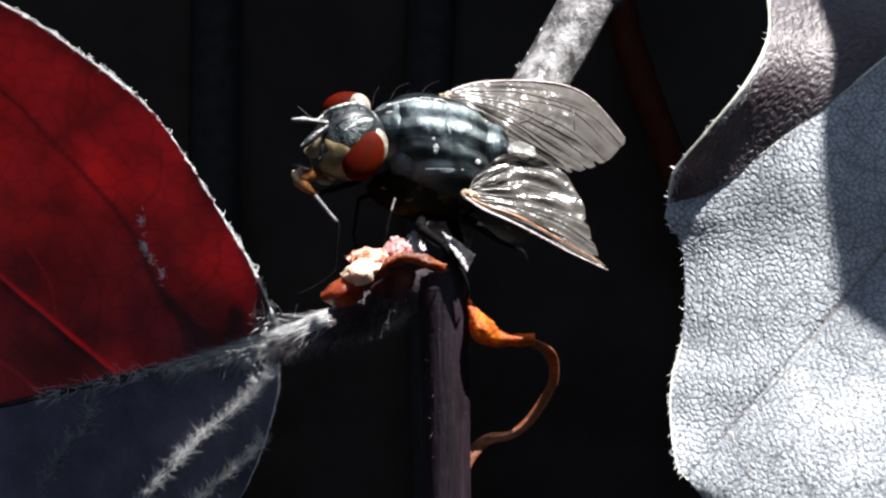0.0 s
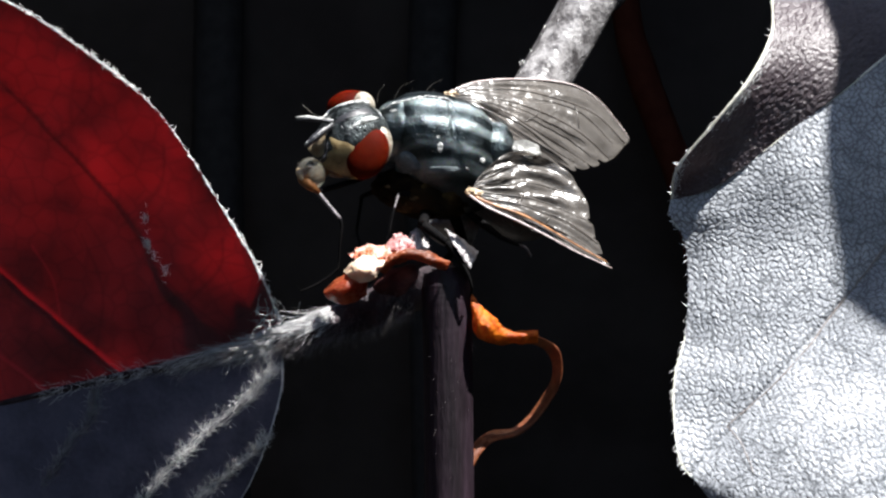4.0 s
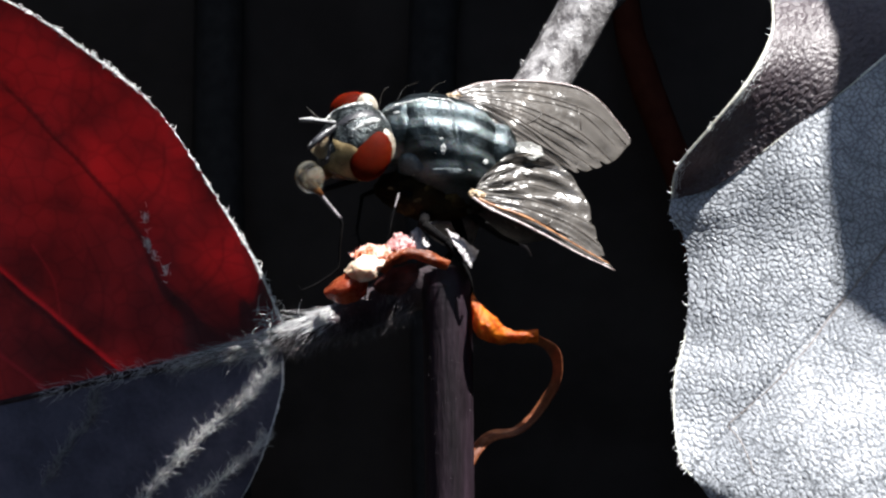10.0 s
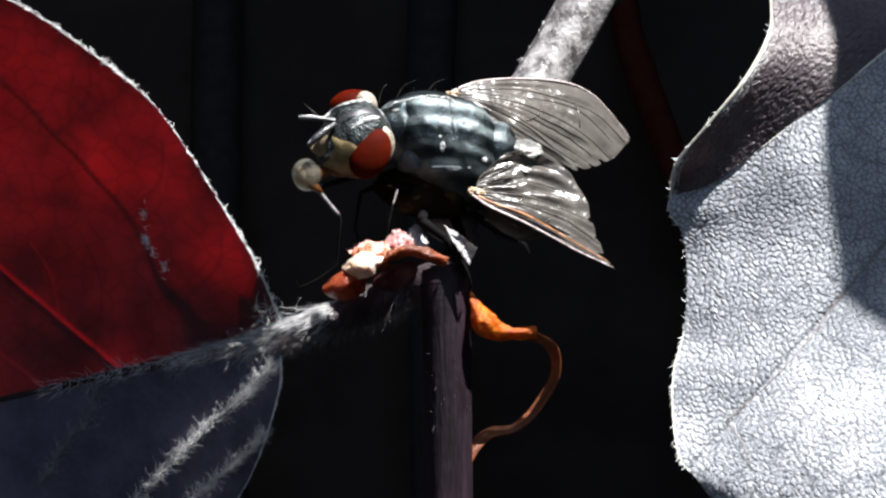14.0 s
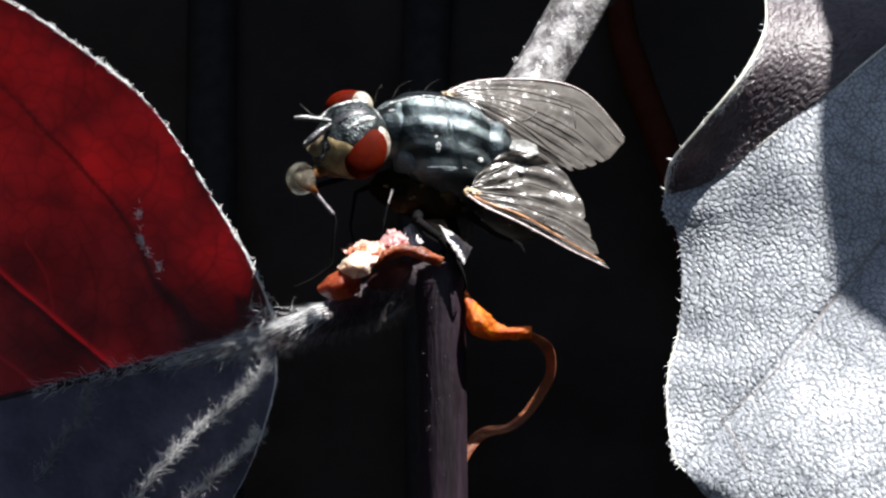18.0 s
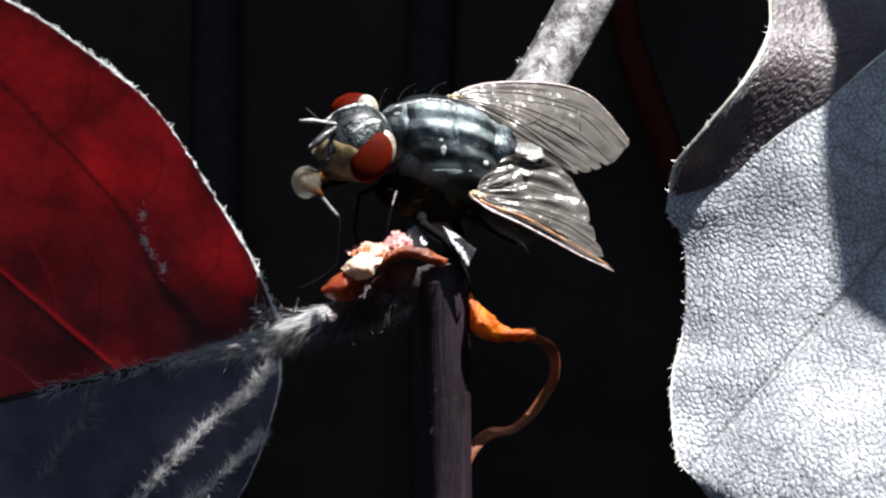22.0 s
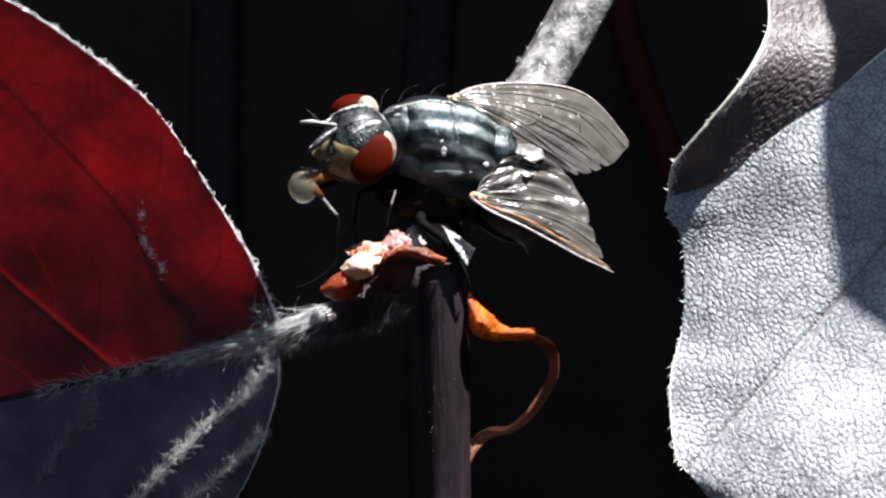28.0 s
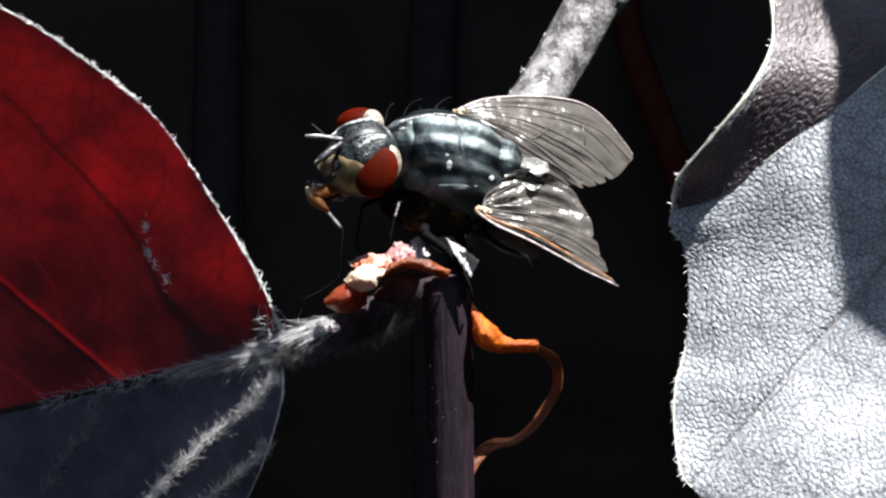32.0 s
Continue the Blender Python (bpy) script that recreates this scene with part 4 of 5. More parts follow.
def axes(roll, turn, slope):
    """The turn of a fly facing left: its back rolled to the viewer, its head turned to the viewer, its tail lowered (degrees)."""
    upright = Matrix(((-1, 0, 0), (0, -1, 0), (0, 0, 1)))
    return (Matrix.Rotation(radians(turn), 3, "Z") @ Matrix.Rotation(radians(slope), 3, "Y") @ Matrix.Rotation(radians(roll), 3, "X")) @ upright


BODY = axes(62, 10, 9)
ahead, left_side = Vector((-0.86, -0.40, -0.05)).normalized(), Vector((0.28, -0.50, -0.82)).normalized()
left_side = (left_side - ahead * left_side.dot(ahead)).normalized()
HEAD = Matrix((ahead, left_side, ahead.cross(left_side))).transposed()
fly = thing("fly", MID * MM + Vector((0, 0, -0.0005)), "grey striped fly with red eyes perched on a stem tip", "fly")

# thorax
THORAX = Vector((-0.23, 0.60, 3.51))


def thorax_shape(p):
    """A boxy, slightly waisted trunk with a cross groove."""
    full = (abs(p.x) ** 2.4 + abs(p.y) ** 2.4 + abs(p.z) ** 2.4) ** (-1 / 2.4)
    return full * (1.0 - 0.03 * p.x - 0.05 * math.exp(-((p.x + 0.12) / 0.05) ** 2) * max(0, p.z))


bm = bmesh.new()
blob(bm, THORAX, (1.74, 1.40, 1.34), BODY, 60, 80, thorax_shape)
for v in bm.verts:
    v.co.x -= 0.20 * (v.co.z - THORAX.z)
    if v.co.z < THORAX.z:
        v.co.z -= 0.62 * (THORAX.z - v.co.z)
        v.co.x += 0.09 * (THORAX.z - v.co.z)
    v.co += (v.co - THORAX).normalized() * (0.05 * noise.noise(v.co * 1.6) + 0.022 * noise.noise(v.co * 4.5))
thorax = part("thorax", bm, thorax_material(BODY @ Vector((0, 1, 0)), BODY @ Vector((1, 0, 0))), fly, "blue-black thorax with silver-grey stripes")
bm = bmesh.new()
blob(bm, THORAX + BODY @ Vector((-1.72, 0.22, 0.45)), (0.60, 0.82, 0.50), BODY, 26, 34, lambda p: 1 + 0.05 * noise.noise(p * 4))
part("scutellum", bm, thorax.data.materials[0], thorax, "blue-black shield plate")
bm = bmesh.new()
blob(bm, (-1.56, 0.35, 3.71), (0.85, 1.02, 0.98), BODY, 24, 30, lambda p: 1 + 0.08 * noise.noise(p * 3))
part("collar", bm, thorax.data.materials[0], thorax, "dusty grey collar behind the head")
# shade below the body is put into the dark browns of underside and coxae
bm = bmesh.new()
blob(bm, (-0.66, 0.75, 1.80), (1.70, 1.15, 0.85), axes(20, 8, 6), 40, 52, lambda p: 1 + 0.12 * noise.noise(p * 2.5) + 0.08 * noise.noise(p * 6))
part("underside", bm, surface("shaded_brown_underside", (0.003, 0.0020, 0.0012), (0.014, 0.0085, 0.0036), 1.8, 0.9, bump=0.03, grain=10, spec=0.04), thorax, "brown underside with the body's shade put into its colour")


M_COXA = surface("shaded_coxa", (0.009, 0.0045, 0.0018), (0.042, 0.027, 0.009), 2.2, 0.8, bump=0.03, grain=10, spec=0.06)
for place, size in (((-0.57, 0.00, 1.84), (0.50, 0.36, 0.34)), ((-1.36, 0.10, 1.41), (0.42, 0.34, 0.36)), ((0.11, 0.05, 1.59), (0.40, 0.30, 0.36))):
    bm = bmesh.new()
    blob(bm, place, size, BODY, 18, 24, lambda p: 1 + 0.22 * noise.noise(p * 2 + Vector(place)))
    part("coxa", bm, M_COXA, thorax, "brownish yellow leg base, darkened for shade")


def shell_of(objects):
    """Finds the surface of some parts of the fly at x, z as seen from its flank: the place and the way that it faces."""
    base = MID - fly.location / MM
    trees = [BVHTree.FromPolygons([v.co for v in ob.data.vertices], [tuple(q.vertices) for q in ob.data.polygons]) for ob in objects]

    def meet(x, z):
        best = None
        for tree in trees:
            hit, facing = tree.ray_cast((Vector((x, -9, z)) + base) * MM, Vector((0, 1, 0)))[:2]
            if hit is not None and (best is None or hit.y < best[0].y):
                best = (hit, facing)
        if best is None:
            return None
        return best[0] / MM - base, (best[1] if best[1].y < 0 else -best[1])
    return meet


def plate(name, outline, shell, material, parent, label="", lift=0.05, sides=48, rings=10):
    """A thin convex plate with a rounded rim, laid on a shell inside an outline."""
    loop = spline(list(outline[-2:]) + list(outline) + list(outline[:2]), (len(outline) + 3) * 12 + 1)[24:-24]
    loop = [Vector(loop[int(k * (len(loop) - 1) / sides)]) for k in range(sides)]
    middle = sum(loop, Vector()) / sides
    rows, known = [], shell(middle.x, middle.z) or (Vector((middle.x, 0, middle.z)), Vector((0, -1, 0)))
    bm = bmesh.new()
    for j in range(rings + 1):
        f, row = j / rings, []
        for q in loop if j else [middle]:
            p = middle + (q - middle) * f
            hit = shell(p.x, p.z)
            place, facing = hit if hit else (Vector((p.x, known[0].y + 0.3, p.z)), known[1])
            row.append(bm.verts.new(place + facing * (lift * (1 - f ** 5) - 0.02 * f ** 5)))
        rows.append(row)
    for k in range(sides):
        bm.faces.new((rows[0][0], rows[1][k], rows[1][(k + 1) % sides]))
        for a, b in zip(rows[1:], rows[2:]):
            bm.faces.new((a[k], b[k], b[(k + 1) % sides], a[(k + 1) % sides]))
    bmesh.ops.recalc_face_normals(bm, faces=bm.faces)
    return part(name, bm, material, parent, label)


trunk = shell_of([thorax] + list(thorax.children))
line = []
for p in spline([(-2.05, 0.00, 4.33), (-1.70, 0.00, 4.49), (-1.18, 0.00, 4.65), (-0.84, 0.00, 4.71), (-0.55, 0.00, 4.73), (-0.07, 0.00, 4.65), (0.41, 0.00, 4.49)], 40):
    hit = trunk(p[0], p[2])
    if hit:
        line.append(hit[0] + Vector((0, 0.02, rng.normal() * 0.018)))
bm = bmesh.new()
tube(bm, line[::2], [0.015, 0.05, 0.03, 0.055, 0.035, 0.05, 0.02], 8, 70, 0.3)
part("dust_band", bm, M_SILVER, thorax, "silver dust band")
M_DUST = surface("blue_grey_dust", (0.030, 0.040, 0.046), (0.10, 0.12, 0.13), 2.5, 0.8, metal=0.0, bump=0.03, grain=12)
plate("shoulder", [(-1.68, 0.00, 2.80), (-1.41, 0.00, 3.00), (-1.11, 0.00, 2.95), (-0.86, 0.00, 2.61), (-0.91, 0.00, 2.38), (-1.39, 0.00, 2.32), (-1.68, 0.00, 2.46)], trunk, M_DUST, thorax, "dusty blue-grey shoulder bump", 0.12)
plate("side_plate", [(-0.75, 0.00, 2.50), (-0.16, 0.00, 2.54), (0.43, 0.00, 2.50), (0.45, 0.00, 2.36), (-0.16, 0.00, 2.30), (-0.75, 0.00, 2.32)], trunk, M_DUST, thorax, "dusty blue-grey side plate", 0.02)
for spot, size in (((-0.21, 0.00, 3.12), (0.10, 0.22)), ((-1.16, 0.00, 2.34), (0.06, 0.05)), ((-0.29, 0.00, 3.43), (0.08, 0.05)), ((0.61, 0.00, 2.46), (0.07, 0.05)), ((1.11, 0.00, 2.73), (0.12, 0.09)), ((-1.68, 0.00, 4.29), (0.14, 0.06))):
    ring = [(spot[0] + size[0] * math.cos(a) * rng.uniform(0.8, 1.2), 0, spot[2] + size[1] * math.sin(a) * rng.uniform(0.8, 1.2)) for a in np.arange(7) * 0.897]
    plate("dust_spot", ring, trunk, M_SILVER, thorax, "silver dust spot", 0.012, 24, 5)


def bristles(name, centre, radii, turn, spots, length, parent, back=0.8):
    bm = bmesh.new()
    for x, y in spots:
        z = math.sqrt(max(0.02, 1 - x * x - y * y))
        base = Vector(centre) + turn @ Vector((x * radii[0], y * radii[1], z * radii[2]))
        way = (turn @ Vector((x * 0.3 - back, y * 0.5, z))).normalized()
        hair(bm, base, base + way * length * rng.uniform(0.7, 1.2), 0.012, turn @ Vector((0.05, 0, 0.04)))
    return tagged(part(name, bm, M_BRISTLE, parent, "stiff dark bristles"), kind="stuff")


SPOTS = [(x + rng.normal() * 0.03, y + rng.normal() * 0.03) for x in (-0.8, -0.55, -0.3, 0.0, 0.3, 0.6) for y in (-0.75, -0.45, -0.15, 0.15, 0.45, 0.75) if x * x + y * y < 0.98]
bristles("bristles", THORAX, (1.70, 1.38, 1.33), BODY, SPOTS, 0.35, thorax, back=0.6)
bm = bmesh.new()
for a, b, c in (((-2.24, 0.30, 4.58), (-2.17, 0.20, 4.93), (-1.99, 0.10, 5.15)), ((-1.70, 0.60, 4.75), (-1.46, 0.60, 5.15), (-1.05, 0.50, 5.32)), ((-1.19, 0.60, 4.79), (-1.17, 0.50, 4.92), (-1.12, 0.40, 5.06)), ((-0.76, 0.80, 4.88), (-0.49, 0.80, 5.24), (-0.11, 0.70, 5.39)), ((0.11, 0.90, 4.92), (0.29, 0.90, 5.14), (0.56, 0.90, 5.32))):
    strand(bm, [Vector(q) for q in spline((a, b, c), 7)], 0.022)
tagged(part("bristles", bm, M_BRISTLE, thorax, "long curved black bristles"), kind="stuff")
bm = bmesh.new()
for _ in range(420):
    x, a = rng.uniform(-0.85, 0.85), rng.uniform(-0.2, 1.25)
    q = Vector((x * 1.75, 1.36 * math.sin(a) * math.sqrt(1 - x * x * 0.6), -1.0 * math.cos(a) - 0.1))
    base = THORAX + BODY @ q
    way = (BODY @ Vector((-0.5 + 0.4 * rng.normal(), q.y * 0.5, -0.5 + 0.3 * rng.normal()))).normalized()
    hair(bm, base, base + way * rng.uniform(0.15, 0.4), 0.010)
tagged(part("side_hairs", bm, M_BRISTLE, thorax, "short dark side hairs"), kind="stuff")

# abdomen
bm = bmesh.new()
ABDOMEN = Vector((2.35, 2.30, 1.43))
blob(bm, ABDOMEN, (1.75, 1.25, 1.15), BODY, 30, 36, lambda p: 1 - 0.02 * (math.sin(p.x * 9) > 0.9) - 0.12 * max(0, -p.x) ** 2)
abdomen = part("abdomen", bm, M_ABDOMEN, fly, "dark shaded abdomen under the wings")
SPOTS = [(rng.uniform(-0.95, 0.6), rng.uniform(-0.95, 0.95)) for _ in range(160)]
bristles("fine_hairs", ABDOMEN, (1.75, 1.25, 1.15), BODY, [q for q in SPOTS if q[0] ** 2 + q[1] ** 2 < 0.95], 0.3, abdomen)

# head
SKULL = Vector((-2.88, -0.90, 3.32))
LEVEL = Matrix.Identity(3)
SNOUT = Vector((-0.86, -0.30, -0.40)).normalized()
bm = bmesh.new()
blob(bm, SKULL, (1.12, 1.15, 1.19), LEVEL, 44, 56, lambda p: 1 + 0.24 * max(0, p.dot(SNOUT)) ** 5 + 0.015 * noise.noise(p * 4))
head = part("head", bm, M_FRONS, fly, "dusty blue-grey head with cream cheeks")
M_EYE = eye_material()
M_RIMDUST = surface("pale_rim_dust", (0.12, 0.10, 0.075), (0.33, 0.30, 0.25), 4, 0.45, bump=0.03, grain=12)
LEAN = Matrix.Rotation(radians(26), 3, "Y")
for name, spot, size, turn, paint, label in (("eye", (-2.43, -1.80, 2.84), (0.61, 0.32, 0.82), LEAN @ Matrix.Rotation(radians(-7), 3, "X"), M_EYE, "large dark red compound eye"),
                                             ("eye_rim", (-2.31, -1.45, 3.00), (0.58, 0.30, 0.78), LEAN, M_RIMDUST, "pale dusted rim behind the eye"),
                                             ("eye", (-3.09, 0.05, 4.43), (0.74, 0.60, 0.54), Matrix.Rotation(radians(-8), 3, "Y"), M_EYE, "orange-red compound eye in full sun"),
                                             ("eye_rim", (-2.68, -0.05, 4.42), (0.40, 0.66, 0.49), LEVEL, M_RIMDUST, "pale dusted rim behind the eye")):
    bm = bmesh.new()
    blob(bm, spot, size, turn, 32, 40)
    part(name, bm, paint, head, label)
face = shell_of([head])
plate("cheek", [(-3.66, 0.00, 3.41), (-3.32, 0.00, 3.30), (-2.96, 0.00, 3.20), (-2.43, 0.00, 2.84), (-1.96, 0.00, 2.62), (-2.11, 0.00, 2.29), (-2.61, 0.00, 2.09), (-3.21, 0.00, 2.16), (-3.71, 0.00, 2.32), (-4.05, 0.00, 2.48), (-3.80, 0.00, 2.66), (-3.70, 0.00, 3.02)], face, M_CREAM, head, "cream dusted cheek", 0.03, 60, 12)
plate("face_plate", [(-3.75, 0.00, 3.46), (-3.71, 0.00, 3.20), (-3.79, 0.00, 2.82), (-4.00, 0.00, 2.75), (-4.23, 0.00, 2.91), (-4.30, 0.00, 3.05), (-4.05, 0.00, 3.25)], face, M_PALEFACE, head, "pale cream face plate", 0.06)
plate("mouth_edge", [(-4.07, 0.00, 2.50), (-3.79, 0.00, 2.45), (-3.43, 0.00, 2.30), (-3.18, 0.00, 2.16), (-3.55, 0.00, 2.18), (-3.89, 0.00, 2.32)], face, M_AMBER, head, "amber mouth edge", 0.07)
plate("frons_stripe", [(-3.59, 0.00, 3.73), (-3.32, 0.00, 4.02), (-2.89, 0.00, 4.21), (-2.43, 0.00, 4.30), (-2.18, 0.00, 4.12), (-2.57, 0.00, 4.05), (-3.07, 0.00, 3.88), (-3.36, 0.00, 3.62)], face, M_CHITIN, head, "dark band between the eyes", 0.015)


def on_face(points):
    return [(face(q[0], q[2]) or (Vector(q), 0))[0] for q in points]


for pts, r, label in (([(-3.88, -1.40, 3.96), (-3.65, -1.20, 4.15), (-3.36, -1.10, 4.30), (-3.01, -1.00, 4.41), (-2.67, -0.90, 4.48), (-2.42, -0.90, 4.44)], [0.02, 0.06, 0.07, 0.08, 0.07, 0.04], "silver band beside the far eye"),
                      ([(-3.00, 0.00, 3.59), (-2.79, 0.00, 3.71), (-2.57, 0.00, 3.82), (-2.36, 0.00, 3.91), (-2.14, 0.00, 3.96)], [0.015, 0.05, 0.07, 0.09, 0.05], "silver band beside the eye"),
                      ([(-2.30, 0.00, 4.38), (-2.12, 0.00, 4.16), (-2.00, 0.00, 3.95)], [0.02, 0.05, 0.03], "silver dust behind the frons")):
    bm = bmesh.new()
    tube(bm, on_face(pts), r, 9, 50, 0.30)
    part("silver_band", bm, M_SILVER, head, label)
bm = bmesh.new()
tube(bm, on_face([(-3.68, 0.00, 3.46), (-3.68, 0.00, 3.20), (-3.71, 0.00, 2.88), (-3.86, 0.00, 2.64), (-4.07, 0.00, 2.55)]), [0.02, 0.045, 0.05, 0.06, 0.03], 6, 24)
part("seam", bm, M_CHITIN, head, "dark face seam")
for path, r in (([(-3.49, -1.90, 3.73), (-3.78, -2.15, 3.51), (-4.06, -2.30, 3.26), (-4.30, -2.35, 3.04)], [0.07, 0.12, 0.12, 0.04]),
                ([(-3.49, -1.70, 3.84), (-3.83, -1.80, 3.88), (-4.18, -1.90, 3.91), (-4.61, -1.95, 3.89)], [0.06, 0.075, 0.075, 0.03])):
    bm = bmesh.new()
    tube(bm, path, r, 12, 24)
    antenna = part("antenna", bm, M_CHITIN, head, "short dark antenna")
    # silver strip laid on top to imitate the antenna's highlight
    bm = bmesh.new()
    tube(bm, [Vector(q) + Vector((0.0, -0.03, 0.06)) for q in path], [0.008, 0.034, 0.012, 0.036, 0.02], 8, 30, 0.25)
    part("sheen", bm, M_SILVER, antenna, "silver strip in place of the upper edge's highlight")
bm = bmesh.new()
strand(bm, [Vector(q) for q in spline(((-3.93, -1.85, 3.93), (-4.16, -1.90, 4.11), (-4.44, -1.95, 4.37)), 7)], 0.022)
part("arista", bm, M_BRISTLE, head, "thin dark feeler bristle")
bm = bmesh.new()
tube(bm, [(-3.62, -1.30, 2.37), (-3.95, -1.50, 2.27), (-4.31, -1.80, 2.21), (-4.36, -1.85, 2.05), (-4.12, -1.85, 1.83), (-3.90, -1.80, 1.66)], [0.12, 0.18, 0.22, 0.20, 0.14, 0.05], 16, 40, 0.06)
mouth = part("proboscis", bm, M_AMBER, head, "amber folded mouthpart")
bm = bmesh.new()
blob(bm, (-4.48, -2.00, 2.22), (0.11, 0.14, 0.19), Matrix.Rotation(radians(-25), 3, "Y"), 16, 20, lambda p: 1 + 0.15 * noise.noise(p * 2))
part("lip", bm, M_WINGROOT, mouth, "cream swollen lip of the mouthpart")
bm = bmesh.new()
for _ in range(12):
    base = Vector((-4.32, -2.05, 2.45)) + Vector((rng.normal() * 0.13, rng.normal() * 0.1, rng.normal() * 0.06))
    curl(bm, base, (-0.7 + 0.5 * rng.normal(), -0.3, 0.5 * rng.normal() + 0.2), rng.uniform(0.10, 0.24), 0.008, 0.3)
tagged(part("hairs", bm, M_DULLHAIR, mouth, "pale mouth hairs"), kind="stuff")
SPOTS = [(rng.uniform(-0.6, 0.9), rng.uniform(-0.5, 0.5)) for _ in range(16)]
bristles("bristles", SKULL, (0.82, 1.0, 0.86), HEAD, SPOTS, 0.22, head, back=-0.7)
bm = bmesh.new()
for _ in range(26):
    hit = face(SKULL.x + rng.uniform(-0.95, -0.25), SKULL.z + rng.uniform(-1.05, -0.45))
    if hit:
        hair(bm, hit[0], hit[0] + hit[1] * 0.09 + Vector((-0.06, 0, -0.04 + rng.normal() * 0.05)), 0.006)
tagged(part("cheek_hairs", bm, M_BRISTLE, head, "short black cheek hairs"), kind="stuff")
M_DROP = surface("milky_droplet", (0.62, 0.60, 0.50), (0.78, 0.76, 0.66), 3.0, 0.12, spec=0.5, wet=0.92, bump=0.02, grain=5, through_light=(0.62, 0.60, 0.50), share=0.20)
M_DROP.node_tree.nodes["Principled BSDF"].inputs["IOR"].default_value = 1.33
DROP = Vector((-4.38, -1.75, 2.16))
bm = bmesh.new()
blob(bm, DROP, (0.45, 0.44, 0.50), Matrix.Rotation(radians(-12), 3, "Y"), 28, 36)
droplet = part("droplet", bm, M_DROP, head, "round milky fluid droplet at the mouth")

# wings
M_WING = wing_material()
M_SCALE = surface("pearly_scale", (0.10, 0.10, 0.095), (0.27, 0.27, 0.255), 3, 0.25, bump=0.04, grain=9, spec=0.8, through_light=(0.4, 0.4, 0.36), share=0.3)


wrinkle_rng = np.random.default_rng(21)
WRINKLES = [(wrinkle_rng.uniform(3, 15), wrinkle_rng.choice((-1, 1)) * wrinkle_rng.uniform(18, 62), wrinkle_rng.uniform(0, 6.28), wrinkle_rng.uniform(0.5, 1.0)) for _ in range(12)]


def wing(lines, root, label, dent, brown, lift, notches, folds, rumple=0.0):
    """A pleated membrane through the vein lines, which fan out from the root to the margin."""
    def pleat(x, z, u, v):
        fan = 0.6 * np.sin(v * 19 + 1.5 * np.sin(u * 2.2 + v * 3)) + 0.4 * np.sin(v * 41 + 2.5 * np.sin(u * 3)) + 0.22 * np.sin(v * 73 + u * 6)
        crease = sum(np.sin(a * u + b * v + c) * k for a, b, c, k in WRINKLES)
        soft = 1 + rumple * np.clip((v - 0.38) / 0.25, 0, 1) * np.clip((1.05 - u) / 0.3, 0, 1)
        return (0.034 * fan + 0.013 * crease * soft) * np.clip(u * 3, 0, 1) + dent * np.sin(v * math.pi) * u

    bm = bmesh.new()
    curves = [spline(l, 24) + np.linspace(0, 1, 24)[:, None] * np.array((0, lift, 0)) for l in lines]
    fine = np.array([spline([c[i] for c in curves], 61) for i in range(24)])
    steps = np.arange(24)
    curves = []
    for j in range(61):
        reach = 1 - sum(d * math.exp(-(((j / 60 - at) / w) ** 2)) for at, d, w in notches)
        curves.append([tuple(np.interp(steps * reach, steps, fine[:, j, k]) for k in range(3)) for _ in (0,)][0])
    curves = [list(zip(*c)) for c in curves]
    grid, nor = sheet(bm, curves, 110, 90, pleat, 0.008)
    w = part("wing", bm, M_WING, fly, label)
    for k in range(len(lines)):
        col = round(k / (len(lines) - 1) * 89)
        r = (0.042 if brown else 0.036) if k == 0 else 0.060 if k == brown else 0.030 - 0.003 * k
        bm = bmesh.new()
        tube(bm, [tuple(grid[i, col] + nor[i, col] * 0.01) for i in range(0, 110, 9)], [r, r * 0.8, r * 0.45], 6, 40)
        part("vein", bm, M_COSTA_BROWN if k == brown and brown else M_COSTA_PALE if k == 0 else M_COSTA, w, "brown front wing vein" if k == brown else "thin wing vein")
    for at, a, b, r in folds:
        bm = bmesh.new()
        col = [at + 0.015 * math.sin(9 * f + at * 20) for f in np.linspace(a, b, 9)]
        tube(bm, [tuple(grid[int(f * 109), int(c * 89)] + nor[int(f * 109), int(c * 89)] * 0.012) for f, c in zip(np.linspace(a, b, 9), col)], [0.006, r, r * 0.8, 0.006], 6, 30, 0.1, 0.4)
        part("fold", bm, M_COSTA, w, "dark fold of the wing")
    for i, a, b in ((52, 0.38, 0.58), (70, 0.2, 0.38)):
        bm = bmesh.new()
        tube(bm, [tuple(grid[i + int(6 * f), int((a + (b - a) * f) * 89)] + nor[i, 40] * 0.01) for f in (0, 0.5, 1)], [0.02, 0.02], 6, 10)
        part("cross_vein", bm, M_COSTA, w, "dark cross vein")
    bm = bmesh.new()
    blob(bm, root, (0.25, 0.14, 0.13), BODY, 20, 26, lambda p: 1 + 0.5 * noise.noise(p * 2.4 + Vector(root)))
    part("wing_root", bm, M_WINGROOT, w, "pale yellowish wing root")
    return w


